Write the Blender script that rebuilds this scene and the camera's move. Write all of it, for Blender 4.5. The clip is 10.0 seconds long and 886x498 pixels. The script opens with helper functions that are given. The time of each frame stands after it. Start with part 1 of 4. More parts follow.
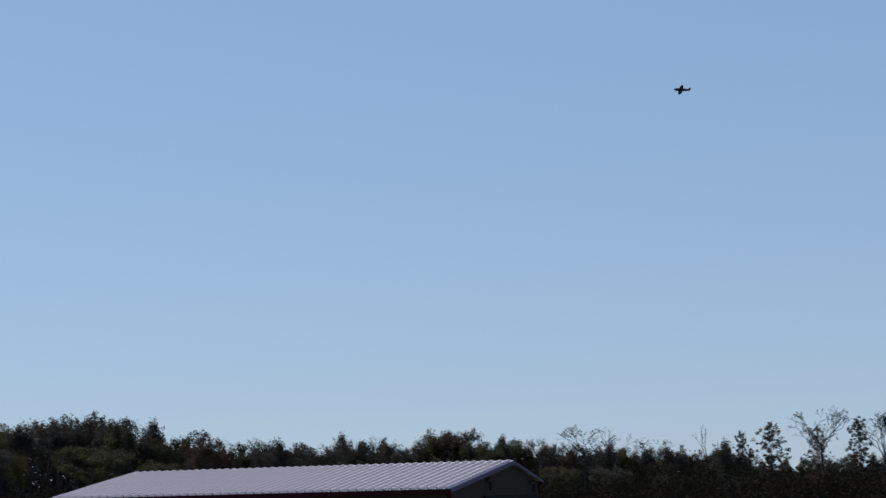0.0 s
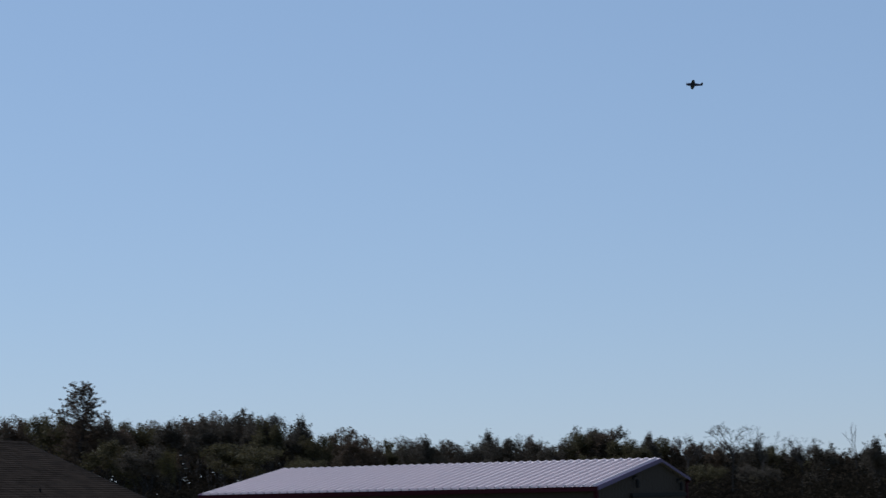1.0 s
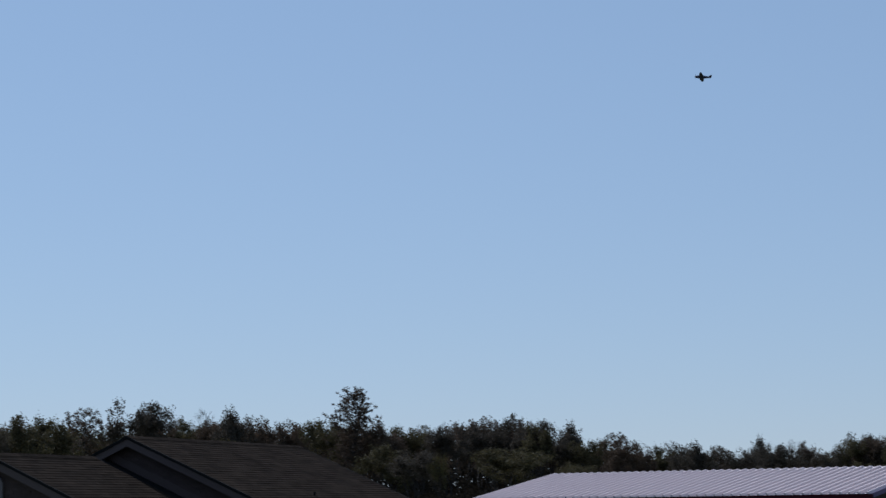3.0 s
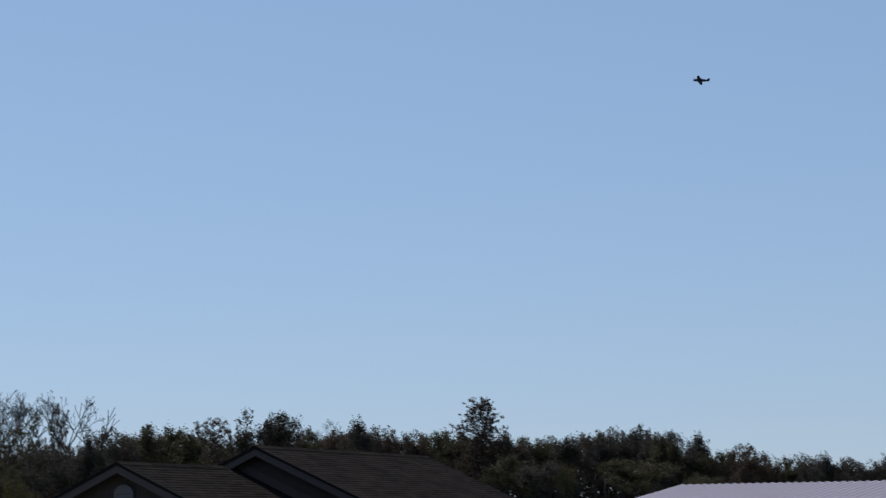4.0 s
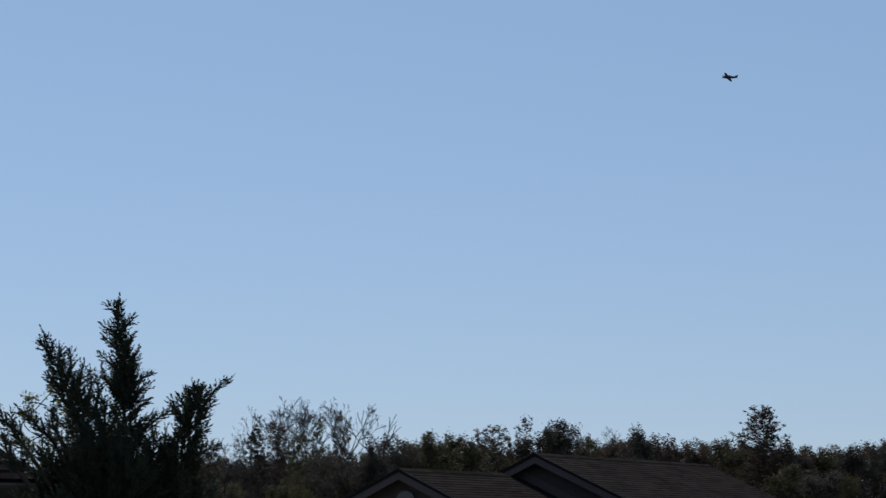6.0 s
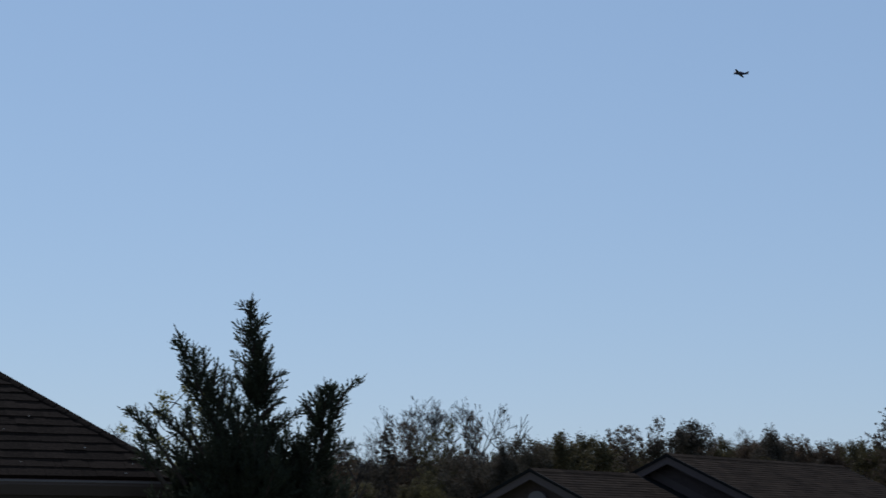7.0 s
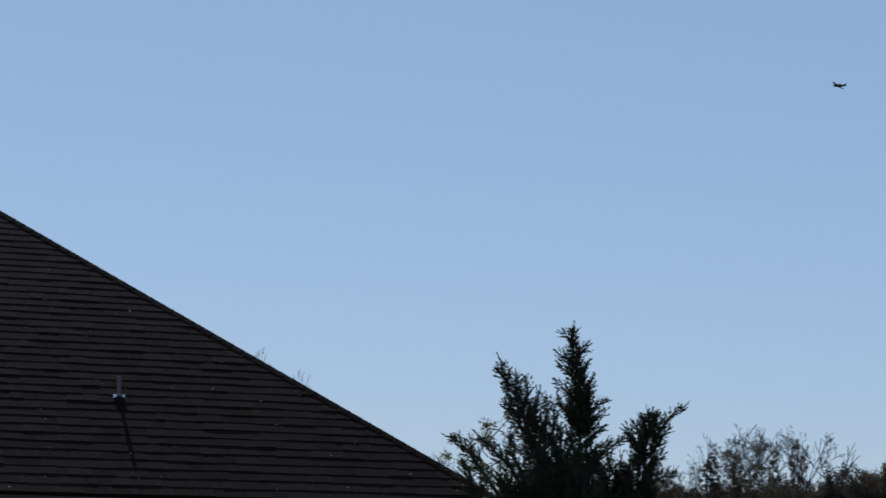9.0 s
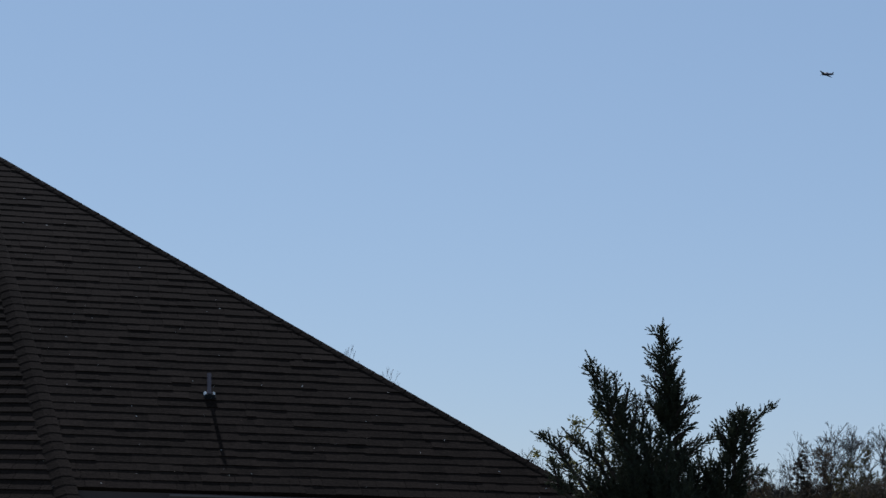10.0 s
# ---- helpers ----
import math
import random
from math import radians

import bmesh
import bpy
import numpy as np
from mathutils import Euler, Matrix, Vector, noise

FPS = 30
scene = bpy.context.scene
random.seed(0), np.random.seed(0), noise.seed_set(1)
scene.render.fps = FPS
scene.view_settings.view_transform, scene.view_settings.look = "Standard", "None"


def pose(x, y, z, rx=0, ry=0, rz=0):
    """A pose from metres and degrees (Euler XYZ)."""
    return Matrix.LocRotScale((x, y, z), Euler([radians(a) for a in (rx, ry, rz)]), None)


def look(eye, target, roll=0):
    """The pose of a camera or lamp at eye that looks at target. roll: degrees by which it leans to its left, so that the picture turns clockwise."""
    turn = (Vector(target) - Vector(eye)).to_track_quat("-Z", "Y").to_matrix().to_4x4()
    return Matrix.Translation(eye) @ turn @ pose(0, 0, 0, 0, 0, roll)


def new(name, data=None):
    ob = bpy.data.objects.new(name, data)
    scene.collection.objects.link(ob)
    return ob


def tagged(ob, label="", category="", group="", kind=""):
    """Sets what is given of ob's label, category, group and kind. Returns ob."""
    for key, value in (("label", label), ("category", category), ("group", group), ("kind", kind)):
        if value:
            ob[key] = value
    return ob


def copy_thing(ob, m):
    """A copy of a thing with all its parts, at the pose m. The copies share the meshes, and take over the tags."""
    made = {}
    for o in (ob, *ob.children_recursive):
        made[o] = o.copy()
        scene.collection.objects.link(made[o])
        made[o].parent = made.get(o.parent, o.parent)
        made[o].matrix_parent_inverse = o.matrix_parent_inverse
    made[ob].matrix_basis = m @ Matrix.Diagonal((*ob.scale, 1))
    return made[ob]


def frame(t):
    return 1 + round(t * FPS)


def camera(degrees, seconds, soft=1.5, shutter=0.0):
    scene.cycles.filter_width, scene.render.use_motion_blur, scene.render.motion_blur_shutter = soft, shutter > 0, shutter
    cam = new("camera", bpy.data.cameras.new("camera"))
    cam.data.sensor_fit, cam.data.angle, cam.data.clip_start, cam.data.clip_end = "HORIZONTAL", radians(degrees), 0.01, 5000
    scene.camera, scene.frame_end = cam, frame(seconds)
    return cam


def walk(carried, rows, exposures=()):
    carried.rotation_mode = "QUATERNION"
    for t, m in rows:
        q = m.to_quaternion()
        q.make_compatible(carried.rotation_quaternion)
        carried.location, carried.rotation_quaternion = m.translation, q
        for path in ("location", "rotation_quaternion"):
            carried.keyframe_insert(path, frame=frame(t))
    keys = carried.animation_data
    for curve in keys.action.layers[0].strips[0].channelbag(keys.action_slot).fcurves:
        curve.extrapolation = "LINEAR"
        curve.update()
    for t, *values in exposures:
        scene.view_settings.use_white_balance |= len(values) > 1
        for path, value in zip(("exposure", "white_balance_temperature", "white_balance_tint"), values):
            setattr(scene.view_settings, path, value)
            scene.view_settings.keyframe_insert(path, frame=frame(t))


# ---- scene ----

EYE = 2.5
cam = camera(23.88, 10.0, soft=1.4, shutter=0.35)
# seconds, yaw to the left, tilt up, lean to the right
TURNS = [
    (0.0, 0.000, 6.778, 1.331), (0.5, 1.780, 6.790, 1.268), (1.0, 4.003, 6.790, 1.091), (1.5, 5.910, 6.947, 0.973),
    (2.0, 7.800, 6.994, 0.843), (2.5, 9.608, 6.995, 0.761), (4.0, 14.850, 7.360, 0.386), (4.5, 16.547, 7.572, 0.232),
    (5.0, 18.415, 7.611, 0.092), (5.5, 20.667, 7.604, -0.026), (7.0, 26.115, 7.558, -0.506), (7.5, 28.484, 7.723, -0.630),
    (8.0, 30.033, 8.161, -0.810), (8.5, 31.981, 8.233, -0.984), (9.0, 34.968, 8.176, -1.215), (9.5, 36.430, 8.149, -1.373),
    (10.0, 37.405, 8.052, -1.425),
]
walk(cam, [(t, pose(0, 0, EYE, 0, 0, yaw) @ pose(0, 0, 0, 90 + tilt) @ pose(0, 0, 0, 0, 0, -lean)) for t, yaw, tilt, lean in TURNS],
     exposures=[(0.0, 1.22, 5400, 14), (5.0, 1.20, 5440, 14), (10.0, 1.18, 5520, 14)])

# ---- light ----
SUN_EL, SUN_LEFT = 42.4, 54.0
world = bpy.data.worlds.new("sky")
scene.world = world
world.use_nodes = True
wn = world.node_tree
sky = wn.nodes.new("ShaderNodeTexSky")
sky.sky_type, sky.sun_disc = "NISHITA", False
sky.sun_elevation, sky.sun_rotation = radians(SUN_EL), radians(360 - SUN_LEFT)
sky.altitude, sky.air_density, sky.dust_density, sky.ozone_density = 0, 1.0, 0.0, 4.5
wn.nodes["Background"].inputs["Strength"].default_value = 0.1025
sky_grade = wn.nodes.new("ShaderNodeGamma")  # colour grade: gamma flattens the sky's gradient
sky_grade.inputs["Gamma"].default_value = 0.392
tone = wn.nodes.new("ShaderNodeMix")
tone.data_type, tone.blend_type = "RGBA", "MULTIPLY"
tone.inputs["Factor"].default_value, tone.inputs["B"].default_value = 1.0, (0.922, 1.0, 1.04, 1)
wn.links.new(sky.outputs["Color"], sky_grade.inputs["Color"])
wn.links.new(sky_grade.outputs["Color"], tone.inputs["A"])
wn.links.new(tone.outputs["Result"], wn.nodes["Background"].inputs["Color"])
sun = new("sun", bpy.data.lights.new("sun", "SUN"))
sun.data.energy, sun.data.angle, sun.data.color = 2.2, radians(0.53), (1.0, 0.95, 0.87)
a, b = radians(SUN_LEFT), radians(SUN_EL)
sun.matrix_world = look((-40 * math.sin(a), 40 * math.cos(a), 40 * math.tan(b)), (0, 0, 0))


# ---- materials ----
def material(name, colour, rough=0.8, metal=0.0, spread=0.25, size=3.0, fine=40.0, bump=0.2, island=0.0, thing=0.0, tint=None,
             through_light=0.0, spec=0.5, grain=0.5):
    """colour with stains of the given size, fine grain with relief, and a change from piece to piece."""
    m = bpy.data.materials.new(name)
    m.use_nodes = True
    n, link = m.node_tree.nodes, m.node_tree.links.new
    bsdf = n["Principled BSDF"]
    bsdf.inputs["Roughness"].default_value, bsdf.inputs["Metallic"].default_value = rough, metal
    bsdf.inputs["Specular IOR Level"].default_value = spec
    co = n.new("ShaderNodeTexCoord")
    big, small = n.new("ShaderNodeTexNoise"), n.new("ShaderNodeTexNoise")
    big.inputs["Scale"].default_value, small.inputs["Scale"].default_value = 1 / size, fine
    big.inputs["Detail"].default_value, small.inputs["Detail"].default_value = 5, 3
    link(co.outputs["Object"], big.inputs["Vector"])
    link(co.outputs["Object"], small.inputs["Vector"])
    total = n.new("ShaderNodeMath")
    total.operation = "MULTIPLY_ADD"
    link(small.outputs["Fac"], total.inputs[0])
    total.inputs[1].default_value = grain
    link(big.outputs["Fac"], total.inputs[2])
    last = total.outputs[0]
    for amount, node, out in ((island, "ShaderNodeNewGeometry", "Random Per Island"), (thing, "ShaderNodeObjectInfo", "Random")):
        if amount:
            src, add = n.new(node), n.new("ShaderNodeMath")
            add.operation = "MULTIPLY_ADD"
            link(src.outputs[out], add.inputs[0])
            add.inputs[1].default_value = amount
            link(last, add.inputs[2])
            last = add.outputs[0]
    top = 0.5 + 0.5 * grain + 0.5 * (island + thing)
    ramp = n.new("ShaderNodeMapRange")
    ramp.inputs["From Min"].default_value, ramp.inputs["From Max"].default_value = top - 0.35 - 0.5 * (island + thing), top + 0.35 + 0.5 * (island + thing)
    link(last, ramp.inputs["Value"])
    mix = n.new("ShaderNodeMix")
    mix.data_type = "RGBA"
    lo = [c * (1 - spread) for c in colour]
    hi = tint or [min(1, c * (1 + spread)) for c in colour]
    mix.inputs["A"].default_value, mix.inputs["B"].default_value = (*lo, 1), (*hi, 1)
    link(ramp.outputs["Result"], mix.inputs["Factor"])
    link(mix.outputs["Result"], bsdf.inputs["Base Color"])
    if bump:
        bp = n.new("ShaderNodeBump")
        bp.inputs["Strength"].default_value, bp.inputs["Distance"].default_value = bump, 0.01
        link(small.outputs["Fac"], bp.inputs["Height"])
        link(bp.outputs["Normal"], bsdf.inputs["Normal"])
    if through_light:
        tr, both = n.new("ShaderNodeBsdfTranslucent"), n.new("ShaderNodeMixShader")
        link(mix.outputs["Result"], tr.inputs["Color"])
        both.inputs["Fac"].default_value = through_light
        link(bsdf.outputs["BSDF"], both.inputs[1])
        link(tr.outputs["BSDF"], both.inputs[2])
        link(both.outputs["Shader"], n["Material Output"].inputs["Surface"])
    return m


SHINGLE = material("asphalt_shingle", (0.0165, 0.0117, 0.0089), 1.0, grain=1.6, spread=0.8, size=1.2, fine=45, bump=0.35, island=0.4, thing=0.4, spec=0.015)
SHINGLE_FAR = material("brown_shingle", (0.0205, 0.0150, 0.0110), 1.0, grain=0.7, spread=0.6, size=1.2, fine=7, bump=0.4, island=0.5, spec=0.01)
FASCIA = material("grey_fascia_paint", (0.054, 0.036, 0.033), 0.7, spread=0.1)
GUTTER = material("grey_gutter", (0.088, 0.066, 0.058), 0.8, spread=0.12, bump=0.05, spec=0.05)
LIP_HIGHLIGHT = material("lip_highlight", (0.15, 0.13, 0.125), 0.8, spread=0.15, bump=0.05, spec=0.05)
BRICK = material("dark_brick", (0.050, 0.034, 0.032), 0.9, spread=0.3, size=1.0, island=0.5)
SIDING = material("beige_siding", (0.046, 0.035, 0.027), 0.8, spec=0.1, spread=0.08, size=4, bump=0.05)
METAL_ROOF = material("galvanised_roof", (0.56, 0.48, 0.47), 0.75, spread=0.08, size=3, fine=12, bump=0.03, thing=0.06, spec=0.12)
MAROON = material("maroon_trim", (0.036, 0.006, 0.010), 0.8, spec=0.1, spread=0.15, bump=0.05)
LILAC = material("galvanised_trim", (0.13, 0.10, 0.16), 0.8, spec=0.1, spread=0.1, bump=0.05)
VENT_WHITE = material("white_vent_paint", (0.12, 0.105, 0.108), 0.7, spread=0.06)
PIPE = material("grey_pipe", (0.125, 0.1, 0.115), 0.7, spread=0.12)
RUBBER = material("black_rubber", (0.012, 0.012, 0.012), 0.95, spread=0.2, spec=0.05)
GLINT_WHITE = material("glint_white", (0.9, 0.89, 0.88), 0.45, metal=0.0, spread=0.05)
SPECK = material("pale_speck", (0.5, 0.45, 0.38), 0.7, spread=0.4, island=0.6, bump=0)
LAMP_BLACK = material("black_lamp_paint", (0.02, 0.019, 0.018), 0.85, spread=0.2, spec=0.1)
GRASS = material("dry_grass", (0.07, 0.075, 0.03), 0.95, spread=0.4, size=6, fine=8, bump=0.3)
BARK = material("bark", (0.022, 0.018, 0.016), 0.95, spread=0.35, size=0.8, fine=20, bump=0.5)
# bark lightened so that far trees look hazy, done in the colour
HAZED_BARK = material("hazed_bark", (0.13, 0.115, 0.10), 0.95, spread=0.3, size=0.8, fine=20, bump=0.4)
LEAF_DARK = material("dark_green_leaf", (0.058, 0.048, 0.035), 0.85, spread=0.5, size=2.5, bump=0, island=0.9, thing=0.3, spec=0.15, through_light=0.25)
LEAF_OLIVE = material("olive_leaf", (0.064, 0.057, 0.033), 0.85, spread=0.5, size=2.5, bump=0, island=0.9, thing=0.3, tint=(0.092, 0.077, 0.034), spec=0.15, through_light=0.3)
LEAF_RUST = material("rust_leaf", (0.070, 0.055, 0.045), 0.85, spread=0.5, size=2.5, bump=0, island=0.9, thing=0.3, tint=(0.11, 0.075, 0.045), spec=0.15, through_light=0.25)
# darker leaf colour that stands in for self-shade low in the wood
LEAF_SHADED = material("shaded_brush_leaf", (0.020, 0.0163, 0.0118), 0.95, spread=0.3, size=4.0, bump=0, island=0.5, spec=0.0, through_light=0.15)
LEAF_YELLOW = material("yellow_green_leaf", (0.09, 0.09, 0.03), 0.85, spread=0.4, size=1.5, bump=0, island=0.9, tint=(0.20, 0.18, 0.06), spec=0.15, through_light=0.35)
LEAF_GOLD = material("golden_green_leaf", (0.035, 0.032, 0.016), 0.85, spread=0.5, size=1.5, bump=0, island=0.9, tint=(0.12, 0.10, 0.035), spec=0.1, through_light=0.25)
JUNIPER = material("juniper_needles", (0.037, 0.042, 0.028), 0.8, spread=0.5, size=0.5, bump=0, island=0.9, spec=0.2, tint=(0.050, 0.055, 0.032), through_light=0.2)
JUNIPER_BARK = material("juniper_bark", (0.05, 0.038, 0.03), 0.95, spread=0.3, size=0.5, fine=30, bump=0.5, spec=0.1)
PLANE_DARK = material("dark_aircraft_paint", (0.008, 0.011, 0.04), 0.6, spread=0.2, bump=0)
PLANE_RED = material("dull_red_paint", (0.03, 0.010, 0.014), 0.6, spread=0.2, bump=0)
CANOPY = material("dark_canopy_glass", (0.02, 0.025, 0.03), 0.08, spread=0.1, bump=0)


# ---- mesh tools ----
def part(name, bm, mat, parent=None, label=""):
    me = bpy.data.meshes.new(name)
    if isinstance(bm, tuple):
        me.from_pydata(*bm)
    else:
        bmesh.ops.recalc_face_normals(bm, faces=bm.faces)
        bm.to_mesh(me)
        bm.free()
    me.materials.append(mat)
    ob = new(name, me)
    if parent:
        ob.parent = parent
    if label:
        tagged(ob, label)
    return ob


def box(bm, m, x0, x1, y0, y1, z0, z1, bevel=0.0):
    vs = [bm.verts.new(m @ Vector((x, y, z))) for x in (x0, x1) for y in (y0, y1) for z in (z0, z1)]
    fs = [bm.faces.new([vs[i] for i in f]) for f in ((0, 1, 3, 2), (4, 6, 7, 5), (0, 4, 5, 1), (2, 3, 7, 6), (0, 2, 6, 4), (1, 5, 7, 3))]
    if bevel:
        bmesh.ops.bevel(bm, geom=list({e for f in fs for e in f.edges}), offset=bevel, segments=2, affect="EDGES")
    return bm


def prism(bm, m, outline, y0, y1):
    """An outline in x and z, drawn out along y."""
    one = [bm.verts.new(m @ Vector((x, y0, z))) for x, z in outline]
    two = [bm.verts.new(m @ Vector((x, y1, z))) for x, z in outline]
    bm.faces.new(one)
    bm.faces.new(two[::-1])
    k = len(outline)
    for i in range(k):
        bm.faces.new((one[i], two[i], two[(i + 1) % k], one[(i + 1) % k]))
    return bm


def lathe(bm, m, rings, sides=12):
    """Rings of (z, radius) round the z axis of m, closed at both ends."""
    loops = [[bm.verts.new(m @ Vector((r * math.cos(2 * math.pi * i / sides), r * math.sin(2 * math.pi * i / sides), z))) for i in range(sides)] for z, r in rings]
    for p, q in zip(loops, loops[1:]):
        for i in range(sides):
            bm.faces.new((p[i], p[(i + 1) % sides], q[(i + 1) % sides], q[i]))
    bm.faces.new(loops[0][::-1])
    bm.faces.new(loops[-1])
    return bm


def thing(name, m, label, category, group="", kind=""):
    ob = new(name)
    ob.matrix_world = m
    return tagged(ob, label, category, group, kind)


def span(poly, v):
    """The stretch of u that a convex outline of (u, v) covers at the height v."""
    us = []
    for (u0, v0), (u1, v1) in zip(poly, poly[1:] + poly[:1]):
        if min(v0, v1) <= v <= max(v0, v1) and v0 != v1:
            us.append(u0 + (u1 - u0) * (v - v0) / (v1 - v0))
    return (min(us), max(us)) if us else None


def shingle_data(w0a, w0b, w1a, w1b, depth, thick):
    """One shingle: a wedge, thick at its lower edge. It lies in x and y, with z out of the roof."""
    vs = [(w0a, 0, 0), (w0b, 0, 0), (w0b, 0, thick), (w0a, 0, thick), (w1a, depth, 0.001), (w1b, depth, 0.001)]
    return vs, [(0, 1, 2, 3), (3, 2, 5, 4), (0, 3, 4), (1, 5, 2), (0, 4, 5, 1)]


def roof_courses(rng, poly, exposure=0.14, width=0.33, jitter=0.4, thick=0.010, laminated=0.0):
    """Shingles of a roof face: (u, v, shape, cut) for each, in courses from the eave up."""
    vmin, vmax = min(v for _, v in poly), max(v for _, v in poly)
    v = vmin
    while v < vmax - 0.02:
        top = min(v + exposure, vmax - 1e-4)
        lo, hi = span(poly, v + 1e-4), span(poly, top)
        if lo and hi:
            u = min(lo[0], hi[0]) - rng.random() * width
            end = max(lo[1], hi[1])
            while u < end:
                w = width * (1 + jitter * (rng.random() - 0.5) * 2)
                a0, b0 = (min(max(x, lo[0]), lo[1]) for x in (u, u + w - 0.004))
                a1, b1 = (min(max(x, hi[0]), hi[1]) for x in (u, u + w - 0.004))
                if b0 - a0 > 0.01 or b1 - a1 > 0.01:
                    cut = not (a0 == u == a1 and b0 == b1 == u + w - 0.004)
                    yield u, v, (a0 - u, b0 - u, a1 - u, b1 - u, top - v + 0.012), cut, thick * (0.88 + 0.24 * rng.random()) * (1.4 if rng.random() < laminated else 1.0)
                u += w
        v += exposure


def roof_face(name, rng, m, poly, mat, parent, label="", **kw):
    """A whole face with its shingles as one mesh, in the space of m: x along the eave, y up the slope, z out of it."""
    verts, faces = [], []
    k = len(poly)
    for z in (-0.03, 0.0):
        verts += [m @ Vector((u, v, z)) for u, v in poly]
    faces += [tuple(range(k))[::-1], tuple(range(k, 2 * k))] + [(i, (i + 1) % k, k + (i + 1) % k, k + i) for i in range(k)]
    for u, v, (a0, b0, a1, b1, depth), cut, thick in roof_courses(rng, poly, **kw):
        vs, fs = shingle_data(a0, b0, a1, b1, depth, thick)
        n = len(verts)
        verts += [m @ Vector((u + x, v + y, z + 0.002)) for x, y, z in vs]
        faces += [tuple(n + i for i in f) for f in fs]
    return part(name, (verts, [], faces), mat, parent, label)


def axes(o, x, y):
    """A pose from an origin, the way of x and the way of y."""
    x = Vector(x).normalized()
    z = x.cross(Vector(y)).normalized()
    y = z.cross(x)
    return Matrix.Translation(o) @ Matrix((x, y, z)).transposed().to_4x4()


def place(left, dist, z=0.0):
    """A point dist metres away from the camera's foot, so many degrees to the left of straight ahead."""
    return Vector((-dist * math.sin(radians(left)), dist * math.cos(radians(left)), z))


# ---- ground ----
bm = bmesh.new()
bmesh.ops.create_grid(bm, x_segments=40, y_segments=40, size=2400)
ground = part("ground", bm, GRASS)
tagged(ground, "dry late-season grass over flat open ground", "ground", kind="structure")


# ---- barn ----
def barn():
    yaw = 157.0
    d = Vector((math.cos(radians(yaw)), math.sin(radians(yaw)), 0))
    root = thing("metal_barn", Matrix.Translation((2.47, 79.96, 0)) @ pose(0, 0, 0, 0, 0, yaw) , "beige metal barn with ribbed galvanised roof and maroon eave trim", "barn")
    # local: x along the ridge, y towards the near eave, z up
    L, ridge, near, far, s1, s2 = 16.7, 3.80, 6.15, 3.1, 0.164, 0.235
    I = Matrix.Identity(4)
    rise = -0.02 / L
    shear = Matrix(((1, 0, 0, 0), (0, 1, 0, 0), (rise, 0, 1, 0), (0, 0, 0, 1)))
    count, w = 16, L / 16
    for sign, run, s in ((1, near, s1), (-1, far, s2)):
        # one sheet: a pan with three ribs
        prof = [(0, 0)]
        for k in range(3):
            c = w * (k + 0.5) / 3
            prof += [(c - 0.06, 0), (c - 0.024, 0.105), (c + 0.024, 0.105), (c + 0.06, 0)]
        prof += [(w, 0), (w, -0.012), (0, -0.012)]
        sheet = bmesh.new()
        slope = math.hypot(run, run * s)
        m = shear @ Matrix.Translation((0, 0, ridge)) @ axes((0, 0, 0), (1, 0, 0), (0, sign, -s))
        if sign == -1:
            m = shear @ Matrix.Translation((L, 0, ridge)) @ axes((0, 0, 0), (-1, 0, 0), (0, -1, -s))
        prism(sheet, Matrix.Identity(4), prof, 0.0, slope)
        first = part("roof_panel", sheet, METAL_ROOF, root)
        first.matrix_local = m
        for i in range(1, count):
            ob = new("roof_panel", first.data)
            ob.parent = root
            ob.matrix_local = m @ Matrix.Translation((w * i, 0, 0))
    # ridge cap, rake trim, eave trim
    bm = bmesh.new()
    prism(bm, shear @ Matrix.Translation((0, 0, ridge)) @ pose(0, 0, 0, 0, 0, 90), [(-0.16, -0.005), (0, 0.05), (0.16, -0.01), (0.16, -0.002), (0, 0.062), (-0.16, 0.006)], -L - 0.02, 0.02)
    cap = part("ridge_cap", bm, METAL_ROOF, root)
    for x0 in (-0.05, L + 0.01):
        for sign, run, s in ((1, near, s1), (-1, far, s2)):
            bm = bmesh.new()
            m = shear @ Matrix.Translation((x0, 0, ridge)) @ axes((0, 0, 0), (1, 0, 0), (0, sign, -s))
            box(bm, m, 0, 0.04, 0, math.hypot(run, run * s) + 0.01, *((-0.10, 0.06) if sign == 1 else (-0.04, 0.06)))
            part("rake_trim", bm, LILAC, root, "pale galvanised rake trim")
    for sign, run, s in ((1, near, s1), (-1, far, s2)):
        y, z = sign * run, ridge - run * s
        bm = bmesh.new()
        box(bm, shear, -0.02, L + 0.02, min(y + sign * 0.005, y + sign * 0.05), max(y + sign * 0.005, y + sign * 0.05), z - 0.14, z + 0.03)
        part("eave_trim", bm, MAROON, root, "maroon eave trim")
    # walls of ribbed siding
    wall_y0, wall_y1 = -far + 0.15, near - 0.2
    for x in (0.12, L - 0.2):
        bm = bmesh.new()
        zz = lambda y: ridge - 0.06 - (y * s1 if y > 0 else -y * s2)
        out = [(wall_y0, 0), (wall_y1, 0), (wall_y1, zz(wall_y1)), (0, zz(0)), (wall_y0, zz(wall_y0))]
        prism(bm, pose(0, 0, 0, 0, 0, 90), out, -x - 0.08, -x)
        wall = part("gable_wall", bm, SIDING, root)
        bm = bmesh.new()
        y = wall_y0 + 0.15
        while y < wall_y1:
            box(bm, Matrix.Identity(4), x - 0.006 if x < 1 else x + 0.08, x if x < 1 else x + 0.086, y - 0.02, y + 0.02, 0.05, zz(y) - 0.05)
            y += 0.305
        part("siding_rib", bm, SIDING, wall)
